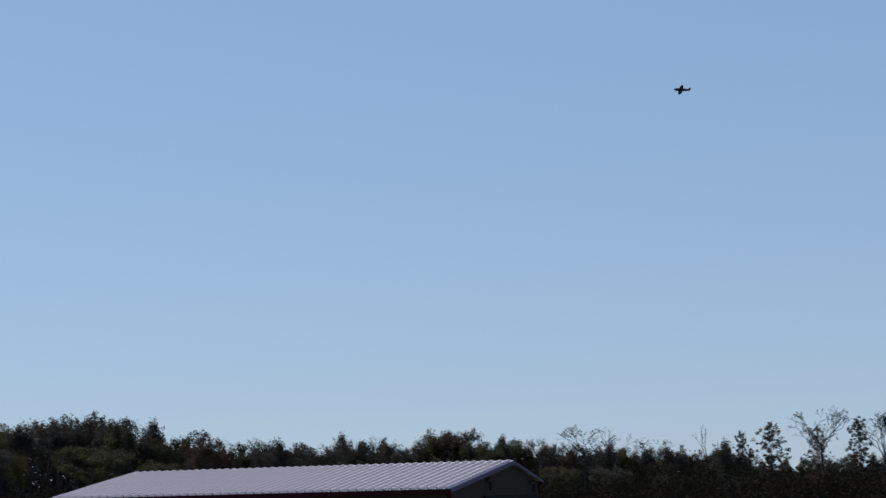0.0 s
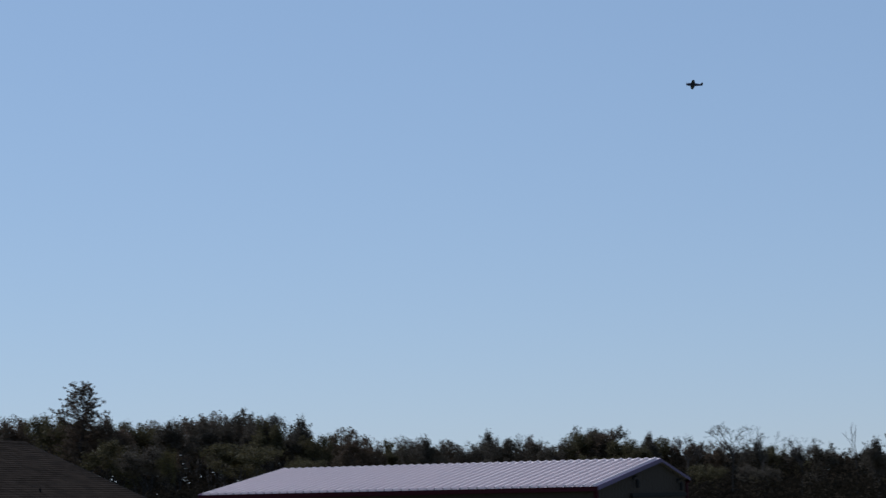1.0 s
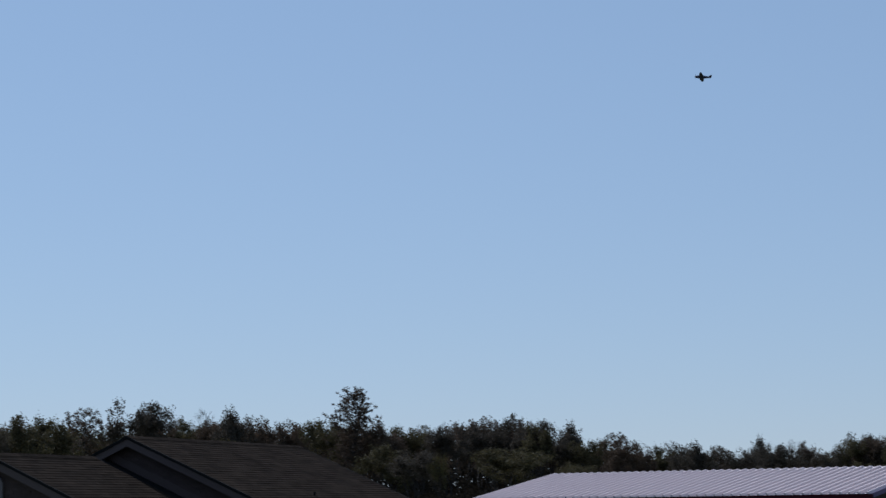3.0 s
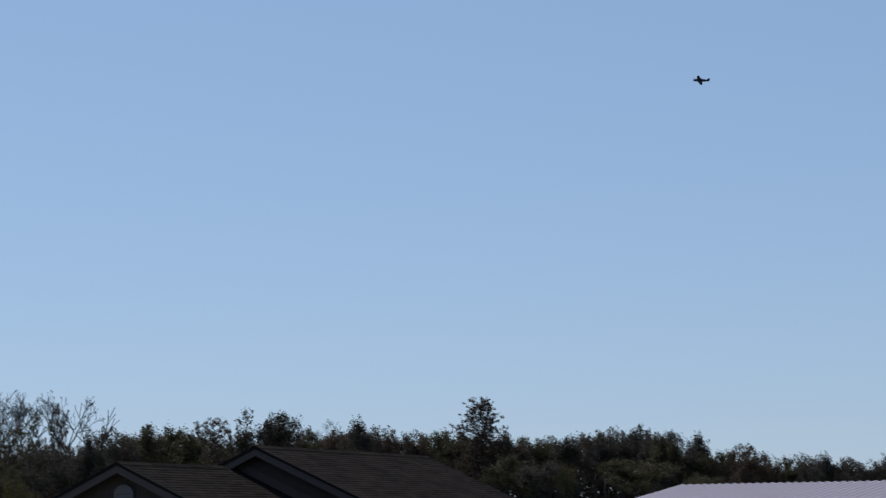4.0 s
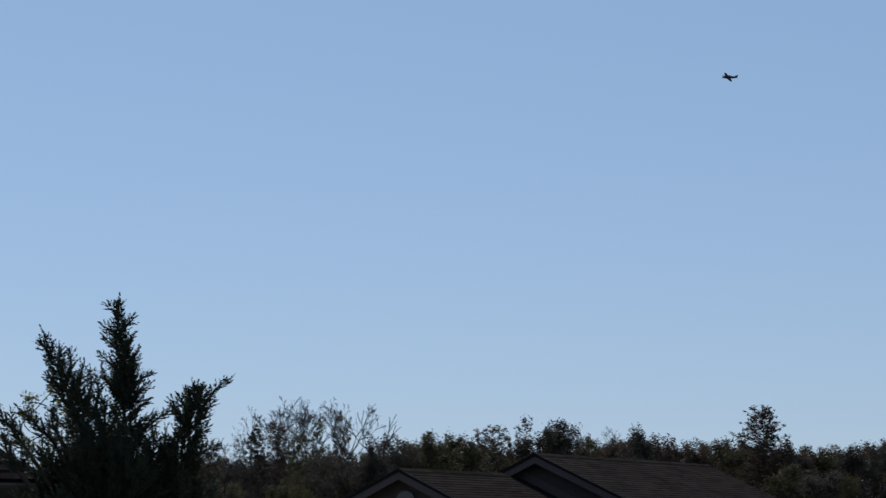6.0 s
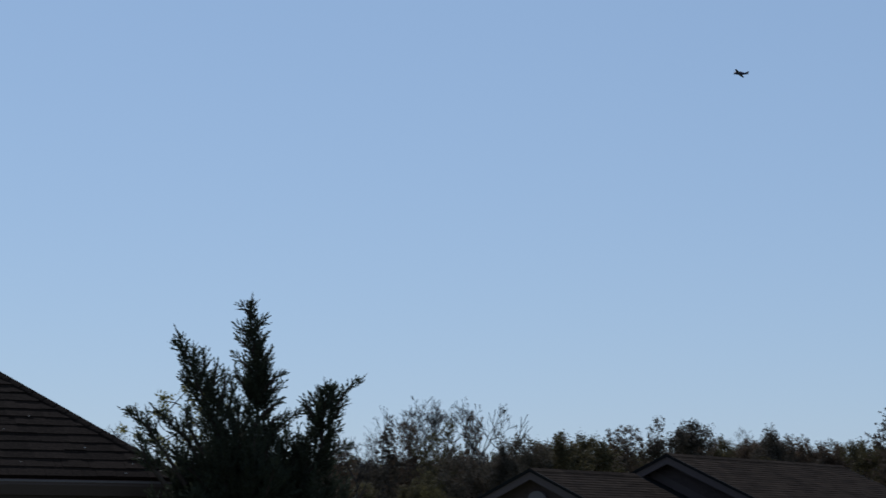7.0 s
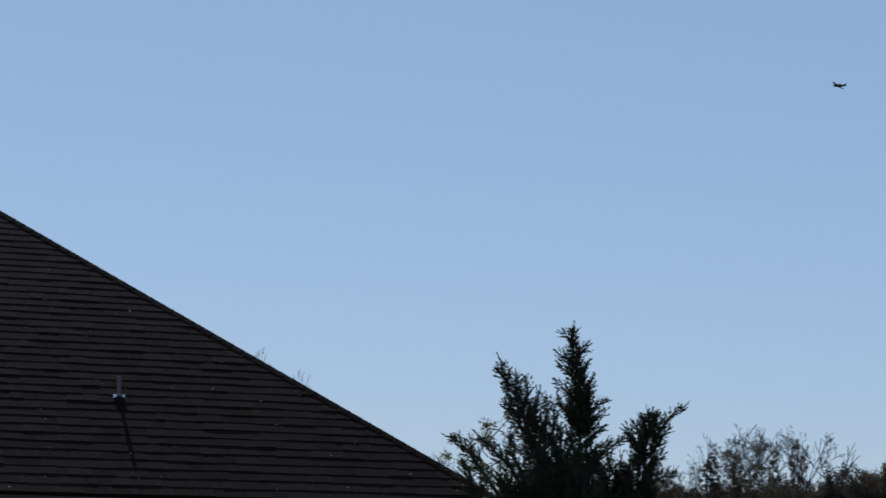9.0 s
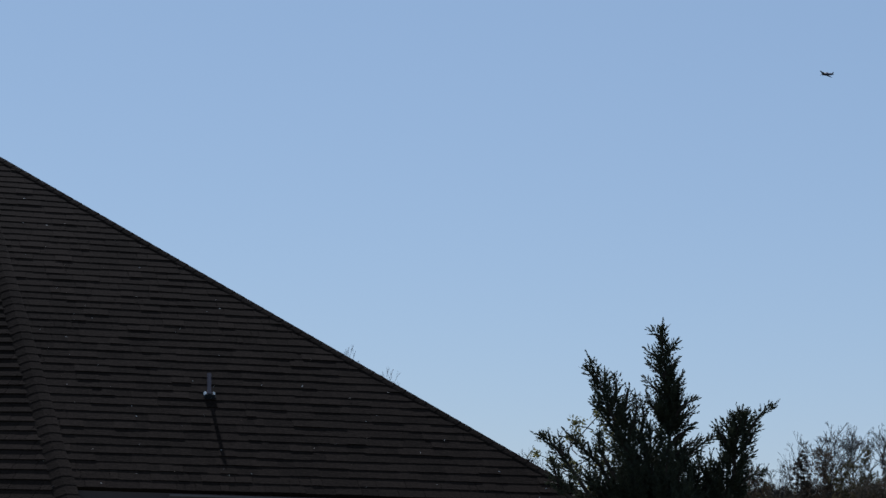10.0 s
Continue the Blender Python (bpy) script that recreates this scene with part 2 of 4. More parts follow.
    for y in (wall_y0, wall_y1 - 0.08):
        bm = bmesh.new()
        box(bm, Matrix.Identity(4), 0.2, L - 0.2, y, y + 0.08, 0, ridge - 0.1 - (y * s1 if y > 0 else -(y) * s2) - 0.05)
        part("side_wall", bm, SIDING, root)
    for y in (wall_y1 + 0.002, wall_y0 - 0.05):
        bm = bmesh.new()
        box(bm, Matrix.Identity(4), 0.06, 0.2, y - 0.09, y + 0.05, 0, ridge - 0.15 - (y * s1 if y > 0 else -y * s2))
        part("corner_trim", bm, MAROON, root, "maroon corner trim")
    # sliding door and its rail on the gable
    bm = bmesh.new()
    box(bm, Matrix.Identity(4), 0.0, 0.09, -2.75, 2.85, 2.42, 2.56, 0.01)
    part("door_rail", bm, LAMP_BLACK, root, "black sliding-door rail")
    bm = bmesh.new()
    box(bm, Matrix.Identity(4), 0.03, 0.09, -2.6, 2.7, 0.05, 2.41, 0.01)
    part("sliding_door", bm, SIDING, root)
    for y, z in ((2.47, 3.05), (-2.05, 2.94)):
        lamp = thing("wall_lamp", root.matrix_world @ Matrix.Translation((0.1, y, z)), "black gooseneck lamp on the barn's gable wall", "lamp", "barn gable lamps")
        bm = bmesh.new()
        lathe(bm, pose(0, 0, 0.08, 0, -90, 0), [(0, 0.09), (0.03, 0.09)])
        part("wall_plate", bm, LAMP_BLACK, lamp)
        bm = bmesh.new()
        lathe(bm, pose(0, 0, 0.08, 0, -60, 0), [(0, 0.03), (0.16, 0.03)], 8)
        part("arm", bm, LAMP_BLACK, lamp)
        bm = bmesh.new()
        lathe(bm, pose(-0.15, 0, -0.3), [(0, 0.06), (0.14, 0.075), (0.27, 0.075), (0.32, 0.04), (0.34, 0.02)])
        part("shade", bm, LAMP_BLACK, lamp)


barn()


# ---- gabled house ----
def gabled(root, m, length, half, ridge, slope, rng, over=0.35, wall=BRICK, back=True):
    """A gable roof and its walls; m: x across, y back along the ridge, z up, the origin under the front peak."""
    run = math.hypot(half, half * slope)
    for sign in (1, -1):
        f = m @ Matrix.Translation((0, 0, ridge))
        if sign == 1:
            f = f @ axes((half, 0, -half * slope), (0, 1, 0), (-1, 0, slope))
        else:
            f = f @ axes((-half, length, -half * slope), (0, -1, 0), (1, 0, slope))
        roof_face("roof_face", rng, f, [(0, 0), (length, 0), (length, run), (0, run)], SHINGLE_FAR, root, width=0.42, jitter=0.7, thick=0.0085, laminated=0.08)
    bm = bmesh.new()
    y = 0.0
    while y < length - 0.05:
        prism(bm, m @ Matrix.Translation((0, 0, ridge + 0.012)), [(-0.14, -0.14 * slope - 0.004), (0, 0.0), (0.14, -0.14 * slope - 0.004), (0.14, -0.14 * slope + 0.008), (0, 0.016), (-0.14, -0.14 * slope + 0.008)], y, min(y + 0.2, length))
        y += 0.21
    part("ridge_cap", bm, SHINGLE_FAR, root)
    # rakes: fascia boards
    for y0 in ((0.01, length - 0.05) if back else (0.01,)):
        for name, mat, d0, d1, proud, text in (("rake_fascia", FASCIA, 0.055, 0.225, 0.0, "grey painted fascia board"), ("drip_edge", RUBBER, -0.012, 0.055, -0.03, "black metal drip edge")):
            bm = bmesh.new()
            drop = half * slope
            prism(bm, m @ Matrix.Translation((0, y0 + proud, ridge)), [(-half, -drop - d1), (-half, -drop - d0), (0, -d0), (half, -drop - d0), (half, -drop - d1), (0, -d1)], 0, 0.04)
            part(name, bm, mat, root, text)
    # soffit and eave fascia
    for sign in (1, -1):
        bm = bmesh.new()
        z = ridge - half * slope
        box(bm, m, min(sign * half, sign * (half - 0.04)), max(sign * half, sign * (half - 0.04)), 0.05, length - 0.05, z - 0.2, z - 0.03)
        part("eave_fascia", bm, FASCIA, root, "grey painted fascia board")
    # walls
    inner = half - 0.35
    for y0 in (over, length - over - 0.2):
        bm = bmesh.new()
        prism(bm, m, [(-inner, 0), (inner, 0), (inner, ridge - 0.06 - inner * slope), (0, ridge - 0.06), (-inner, ridge - 0.06 - inner * slope)], y0, y0 + 0.2)
        part("gable_wall", bm, wall, root)
    for sign in (1, -1):
        bm = bmesh.new()
        x = sign * inner
        box(bm, m, min(x, x - sign * 0.2), max(x, x - sign * 0.2), over + 0.2, length - over - 0.2, 0, ridge - 0.1 - inner * slope)
        part("side_wall", bm, wall, root)


def gabled_house():
    rng = random.Random(4)
    turn = Vector((0.151, 0.9885, 0))
    root = thing("gabled_house", Matrix.Translation((-17.1, 46.99, 0)), "dark brick house with two shingled gables and grey fascia boards", "house")
    across = Vector((turn.y, -turn.x, 0))
    m = Matrix((across, turn, (0, 0, 1))).transposed().to_4x4()
    gabled(root, m, 10.0, 3.9, 4.25, 0.45, rng)
    wing = m @ Matrix.Translation((-0.64, -5.03, 0))
    gabled(root, wing, 4.62, 2.6, 3.77, 0.46, rng, back=False)
    # link between the wing's roof and the main gable wall, black for the shadow there
    bm = bmesh.new()
    for sign in (1, -1):
        g = wing @ Matrix.Translation((0, 4.62, 3.70)) @ axes((0, 0, 0), (sign, 0, -0.46), (0, 1, 0))
        box(bm, g, 0.0, 2.6, 0, 0.78, -0.02, 0.02)
    part("shadow_link", bm, RUBBER, root)
    # trim boards on the main gable, along the wing's roof
    bm = bmesh.new()
    g = m @ Matrix.Translation((-0.30, 0.325, 3.66)) @ axes((0, 0, 0), (1, 0, -0.46), (0, 1, 0))
    box(bm, g, -0.35, 2.6, 0, 0.03, -0.1, 0.1)
    part("trim_board", bm, FASCIA, root, "grey painted trim board")
    # arched louvre in the wing's gable
    vent = m @ Matrix.Translation((-0.62, -4.72, 2.60))
    bm = bmesh.new()
    arc = [(0.24 * math.cos(radians(k * 15)), 0.5 + 0.2 * math.sin(radians(k * 15))) for k in range(13)]
    prism(bm, vent, [(-0.24, 0), (0.24, 0)] + arc, -0.05, 0.02)
    louvre = part("gable_vent", bm, VENT_WHITE, root, "white arched gable vent")
    bm = bmesh.new()
    for k in range(7):
        box(bm, vent @ Matrix.Translation((0, -0.06, 0.06 + 0.07 * k)) @ pose(0, 0, 0, 35), -0.18, 0.18, 0, 0.05, 0, 0.012)
    part("slat", bm, VENT_WHITE, louvre)
    # bricks of the two front gables
    for mm, half, ridge, slope, y in ((m, 3.5, 4.13, 0.45, 0.35), (wing, 2.2, 3.65, 0.46, 0.35)):
        verts, faces = [], []
        row, z = 0, 2.4
        while z < ridge - 0.1:
            x = -half + (0.11 if row % 2 else 0)
            while x < half - 0.2:
                if abs(x) < (ridge - z - 0.09) / slope and abs(x + 0.2) < (ridge - z - 0.09) / slope:
                    n = len(verts)
                    j = rng.uniform(0.004, 0.012)
                    verts += [mm @ Vector((px, y - j if py else y + 0.01, pz)) for px in (x, x + 0.205) for py in (0, 1) for pz in (z, z + 0.062)]
                    faces += [tuple(n + i for i in f) for f in ((0, 1, 3, 2), (4, 6, 7, 5), (0, 4, 5, 1), (2, 3, 7, 6), (0, 2, 6, 4), (1, 5, 7, 3))]
                x += 0.215
            z += 0.072
            row += 1
        bricks = part("brickwork", (verts, [], faces), BRICK, root)
        tagged(bricks, kind="stuff")


gabled_house()


# ---- hip-roofed house ----
HIP_E = Vector((math.cos(radians(52)), math.sin(radians(52)), 0))
HIP_N = Vector((HIP_E.y, -HIP_E.x, 0))
HIP_O = Vector((-13.807, 14.469, 3.844))
HIP_T = 0.7


def on_roof(u, n, lift=0.0):
    return HIP_O + HIP_E * u + HIP_N * n + Vector((0, 0, -HIP_T * n + lift))


def hip_house():
    rng = random.Random(7)
    root = thing("hip_roofed_house", Matrix.Identity(4), "house with a steep dark asphalt-shingle hip roof and grey gutter", "house")
    eave_n, apex_u, apex_n, corner_u = 1.32, -2.27, -4.49, 3.456
    hip_du = (-1.46 + 1.81) / 2.4
    low_u = -1.81 + hip_du * (eave_n + 1.31)
    k = math.hypot(1, HIP_T)
    up = -HIP_N + Vector((0, 0, HIP_T))
    m = axes(on_roof(0, eave_n), HIP_E, up)
    run = (eave_n - apex_n) * k
    main_poly = [(low_u, 0), (corner_u, 0), (apex_u, run)]
    # deck
    bm = bmesh.new()
    vs = [bm.verts.new(m @ Vector((u, v, z))) for z in (-0.03, 0) for u, v in main_poly]
    for f in ((2, 1, 0), (3, 4, 5), (0, 1, 4, 3), (1, 2, 5, 4), (2, 0, 3, 5)):
        bm.faces.new([vs[i] for i in f])
    face = part("roof_face", bm, SHINGLE, root)
    sway = lambda u, v: 0.004 * math.sin(3.1 * u + 15 * v) + 0.002 * math.sin(7.3 * u - 9 * v)
    shapes = {}
    verts, faces, singles = [], [], 0
    for u, v, (a0, b0, a1, b1, depth), cut, thick in roof_courses(rng, main_poly, width=0.2, jitter=0.7, thick=0.0074, laminated=0.22):
        if not cut and singles < 300 and v > 0.2 and v < 4.9:
            wide = math.ceil((b0 - a0) / 0.03) * 0.03
            key = (wide, round(thick * 500))
            if key not in shapes:
                me = bpy.data.meshes.new("shingle")
                sv, sf = shingle_data(0, wide, 0, wide, 0.152, key[1] / 500)
                me.from_pydata(sv, [], sf)
                me.materials.append(SHINGLE)
                shapes[key] = me
            ob = new("shingle", shapes[key])
            ob.parent = face
            ob.matrix_world = m @ Matrix.Translation((u, v + rng.uniform(-0.005, 0.005) + sway(u, v), 0.002)) @ pose(0, 0, 0, 0, 0, rng.uniform(-0.12, 0.12))
            singles += 1
            continue
        vs, fs = shingle_data(a0, b0, a1, b1, depth, thick)
        n = len(verts)
        dv = rng.uniform(-0.005, 0.005) + sway(u, v)
        verts += [m @ Vector((u + x, v + y + dv, z + 0.002)) for x, y, z in vs]
        faces += [tuple(n + i for i in f) for f in fs]
    tagged(part("shingles", (verts, [], faces), SHINGLE, face), kind="stuff")
    # the face beyond the far hip, and the back
    apex = on_roof(apex_u, apex_n)
    corner = on_roof(corner_u, eave_n)
    back = apex - HIP_N * 6.0
    right_m = axes(corner, -HIP_N, apex - corner)
    inv = right_m.inverted()
    poly = [tuple((inv @ p).xy) for p in (corner, corner - HIP_N * 11.85, back, apex)]
    right_m = right_m @ Matrix.Translation((0, 0, -0.03))
    roof_face("roof_face", rng, right_m, poly, SHINGLE, root, width=0.4)
    # the face beside the near hip
    e2 = Vector((math.cos(radians(25)), math.sin(radians(25)), 0))
    low = on_roof(low_u, eave_n)
    left_m = axes(low, e2, apex - low)
    inv = left_m.inverted()
    q = (inv @ apex).xy
    poly = [(-9.0, -0.9), (0.45, -0.9), (q.x, q.y), (-9.0, q.y)]
    roof_face("roof_face", rng, left_m, poly, SHINGLE, root, width=0.24, jitter=0.6, thick=0.014)
    # cap shingles on the hips
    for start, end, tilt_a, tilt_b, wide in ((low, apex, left_m, m, 0.111), (corner, apex, m, right_m, 0.08)):
        way = (end - start)
        count = int(way.length / 0.14)
        way.normalize()
        na, nb = tilt_a.to_3x3() @ Vector((0, 0, 1)), tilt_b.to_3x3() @ Vector((0, 0, 1))
        mid = (na + nb).normalized()
        side = way.cross(mid).normalized()
        if side.dot(na) < 0:
            side = -side
        ca, cb = (side - na * side.dot(na)).normalized(), (-side + nb * side.dot(nb)).normalized()
        for i in range(-2, count):
            base = start + way * (0.14 * i)
            bm = bmesh.new()
            pts = []
            bulge = 0.018 if wide > 0.11 else 0.008
            for q, lift in ((0, 0.008), (0.17, 0.004)) if wide > 0.11 else ((0, 0.012), (0.17, 0.009)):
                p = base + way * q
                row = []
                for j in range(-4, 5):
                    flank, share = (ca if j < 0 else cb), abs(j) / 4
                    row.append(bm.verts.new(p + flank * wide * math.sin(share * 1.4) + mid * (lift + bulge * math.cos(share * 1.5))))
                pts.append(row)
            low_edge = [bm.verts.new(v.co - mid * (0.006 if wide > 0.11 else 0.012)) for v in pts[0]]
            for j in range(8):
                bm.faces.new((pts[0][j], pts[0][j + 1], pts[1][j + 1], pts[1][j]))
                bm.faces.new((low_edge[j], low_edge[j + 1], pts[0][j + 1], pts[0][j]))
            part("hip_cap", bm, SHINGLE, root)
    # fascia, gutter and walls
    ea, eb = on_roof(low_u, eave_n, -0.05), on_roof(corner_u, eave_n, -0.05)
    ex = (eb - ea).normalized()
    ey = (HIP_N - ex * HIP_N.dot(ex)).normalized()
    g = Matrix.Translation(eb - ex * corner_u) @ Matrix((ex, ey, ex.cross(ey) * -1)).transposed().to_4x4()
    left_end = low_u
    bm = bmesh.new()
    box(bm, g, left_end - 0.1, corner_u - 0.02, -0.06, -0.02, -0.2, 0.06)
    part("eave_fascia", bm, FASCIA, root, "grey painted fascia board")
    bm = bmesh.new()
    outline = [(0.0, 0.0), (0.0, -0.11), (0.07, -0.12), (0.10, -0.07), (0.125, -0.03), (0.125, 0.0), (0.12, 0.0), (0.115, -0.03), (0.09, -0.065), (0.065, -0.11), (0.006, -0.1), (0.006, 0.0)]
    prism(bm, g @ Matrix(((0, 1, 0, 0), (1, 0, 0, 0), (0, 0, 1, 0), (0, 0, 0, 1))), outline, left_end + 0.9, corner_u + 0.1)
    part("gutter", bm, GUTTER, root, "grey aluminium gutter")
    # lip strip in a paler colour, as the highlight along the gutter's top
    bm = bmesh.new()
    box(bm, g, left_end + 0.9, corner_u + 0.1, 0.118, 0.132, -0.004, 0.014, 0.002)
    part("gutter_lip", bm, LIP_HIGHLIGHT, root, "gutter lip with its highlight painted pale")
    bm = bmesh.new()
    e0 = on_roof(0, eave_n).z - 0.04
    w = Matrix.Translation((HIP_O.x, HIP_O.y, 0)) @ Matrix((HIP_E, HIP_N, (0, 0, 1))).transposed().to_4x4()
    box(bm, w, low_u - 0.4, corner_u - 0.45, eave_n - 11.0, eave_n - 0.45, 0, e0)
    part("wall", bm, BRICK, root)
    bm = bmesh.new()
    box(bm, w, low_u - 0.4, corner_u - 0.05, eave_n - 0.45, eave_n - 0.07, e0 - 0.22, e0 - 0.20)
    part("soffit", bm, FASCIA, root)


hip_house()


def vent_pipe():
    foot = on_roof(0, 0)
    ob = thing("vent_pipe", Matrix.Translation(foot), "grey plumbing vent pipe with black boot on shingle roof", "vent pipe")
    bm = bmesh.new()
    lathe(bm, pose(0, 0, -0.1, 0, -3, 0), [(0, 0.019), (0.325, 0.019), (0.325, 0.015), (0.29, 0.014)], 16)
    part("pipe", bm, PIPE, ob)
    bm = bmesh.new()
    lathe(bm, pose(0, 0, -0.07), [(-0.08, 0.075), (0.0, 0.068), (0.05, 0.058), (0.085, 0.05), (0.095, 0.03), (0.098, 0.02)], 16)
    part("boot", bm, RUBBER, ob, "black rubber boot")
    bm = bmesh.new()
    m = Matrix.Translation(-foot) @ axes(on_roof(0, 0, 0.016), HIP_E, -HIP_N + Vector((0, 0, HIP_T)))
    box(bm, m, -0.06, 0.06, -0.05, 0.07, -0.006, 0.0, 0.001)
    part("flange", bm, RUBBER, ob)
    # two caps added for the glints by the boot, shine painted near-white
    for x, wide in ((-0.043, 0.016), (0.040, 0.010)):
        bm = bmesh.new()
        lathe(bm, Matrix.Translation(HIP_E * x) @ pose(0, 0, 0.02), [(-0.02, wide), (0.008, wide), (0.02, wide * 0.8), (0.028, wide * 0.3)], 8)
        part("glint_cap", bm, GLINT_WHITE, ob, "small cap painted near-white for a glint")


vent_pipe()


# tiny pale quads strewn over the main roof face
def roof_specks():
    rng = random.Random(9)
    verts, faces = [], []
    for _ in range(170):
        n_, u_ = rng.uniform(-3.6, 1.3), rng.uniform(-1.7, 3.2)
        if u_ > -1.9 + (n_ + 4.04) * 0.95:
            continue
        p = on_roof(u_, n_, 0.022)
        size = rng.uniform(0.005, 0.012)
        a = rng.uniform(0, 6.28)
        x, y = HIP_E * math.cos(a) + Vector((0, 0, 0.4 * math.sin(a))), HIP_N * 0.8 + Vector((0, 0, rng.uniform(-0.5, 0.6)))
        n = len(verts)
        verts += [p - x * size, p + y * size * 0.7, p + x * size, p - y * size * 0.7 + Vector((0, 0, size * 0.5))]
        faces += [(n, n + 1, n + 2), (n, n + 2, n + 3)]
    ob = part("roof_specks", (verts, [], faces), SPECK)
    tagged(ob, "tiny pale specks scattered on the shingles", "leaf litter", kind="stuff")


roof_specks()


def house_vent():
    base = Vector((-17.1, 46.99, 4.25)) + Vector((0.151, 0.9885, 0)) * 3.8 + Vector((0.9885, -0.151, 0)) * 3.15 + Vector((0, 0, -0.45 * 3.15 - 0.12))
    ob = thing("vent_pipe", Matrix.Translation(base), "short grey vent pipe on the brown shingle roof", "vent pipe")
    part("pipe", lathe(bmesh.new(), pose(0, 0, -0.1), [(0, 0.028), (0.32, 0.028), (0.32, 0.022), (0.28, 0.022)], 12), RUBBER, ob)
    part("boot", lathe(bmesh.new(), pose(0, 0, -0.06), [(0, 0.06), (0.08, 0.05), (0.11, 0.035)], 12), RUBBER, ob)


house_vent()


# ---- trees ----
def tube(verts, faces, pts, radii, sides=5):
    """A tapered limb along a line of points."""
    start = len(verts)
    for i, (p, r) in enumerate(zip(pts, radii)):
        way = (pts[min(i + 1, len(pts) - 1)] - pts[max(i - 1, 0)]).normalized()
        side = way.cross(Vector((0.31, 0.95, 0.07))).normalized()
        other = way.cross(side)
        for k in range(sides):
            a = 2 * math.pi * k / sides
            verts.append(p + (side * math.cos(a) + other * math.sin(a)) * r)
    for i in range(len(pts) - 1):
        for k in range(sides):
            a, b = start + i * sides + k, start + i * sides + (k + 1) % sides
            faces.append((a, b, b + sides, a + sides))


def grow(rng, verts, faces, tips, p, way, length, radius, depth, bend=0.2, lift=0.15, splits=3, fall=0.66, fine=0.012, out=0.85, twigs=False):
    """A limb that forks: limbs go into verts and faces, the ends of the last ones into tips."""
    pts, radii = [p.copy()], [radius]
    steps = 4 if depth > 1 else 3
    for i in range(steps):
        way = (way + Vector((rng.gauss(0, bend), rng.gauss(0, bend), rng.gauss(0, bend) + lift)) * 0.5).normalized()
        p = p + way * (length / steps)
        pts.append(p.copy())
        radii.append(max(fine, radius * (1 - 0.5 * (i + 1) / steps)))
    if depth > 1 or twigs:
        tube(verts, faces, pts, radii, 4 if depth > 1 else 3)
    if depth <= 0:
        tips.append(pts[-1])
        tips.append(pts[len(pts) // 2])
        return
    for k in range(splits + (rng.random() < 0.4)):
        at = pts[-1] if k < 2 else pts[rng.randrange(2, len(pts))]
        turn = Vector((rng.gauss(0, 1), rng.gauss(0, 1), rng.gauss(0.25, 0.5))).normalized()
        grow(rng, verts, faces, tips, at, (way + turn * out).normalized(), length * fall * rng.uniform(0.8, 1.2), max(fine, radius * 0.52), depth - 1, bend, lift, splits, fall, fine, out, twigs)


def leaves(rng, centres, count, scatter, size, flat=0.8, shoots=0.03):
    """Small leaves in clumps round the centres, some of them along shoots that stand up out of the clump."""
    verts, faces = [], []
    clumps = []
    for c in centres:
        up = Vector((rng.gauss(0, 0.5), rng.gauss(0, 0.5), rng.uniform(0.5, 1.2))).normalized()
        clumps.append((c, scatter * rng.uniform(0.55, 1.25), up))
    for _ in range(count):
        c, r, up = clumps[rng.randrange(len(clumps))]
        way = Vector((rng.gauss(0, 1), rng.gauss(0, 1), rng.gauss(0, 1))).normalized()
        if rng.random() < shoots:
            p = c + up * r * 1.4 * rng.random() + way * size * 1.3
        else:
            p = c + Vector((way.x, way.y, way.z * flat)) * r * (rng.random() ** 0.45)
        u = (way + Vector((rng.gauss(0, 0.8), rng.gauss(0, 0.8), rng.gauss(0, 0.8)))).normalized()
        v = u.orthogonal().normalized()
        v.rotate(Matrix.Rotation(rng.uniform(0, 6.28), 3, u))
        s = size * rng.uniform(0.6, 1.4)
        n = len(verts)
        verts += [p - v * s + u * s * 0.1, p + v * s, p + u.cross(v) * s * 0.9 - u * s * 0.3]
        faces.append((n, n + 1, n + 2))
    return verts, [], faces


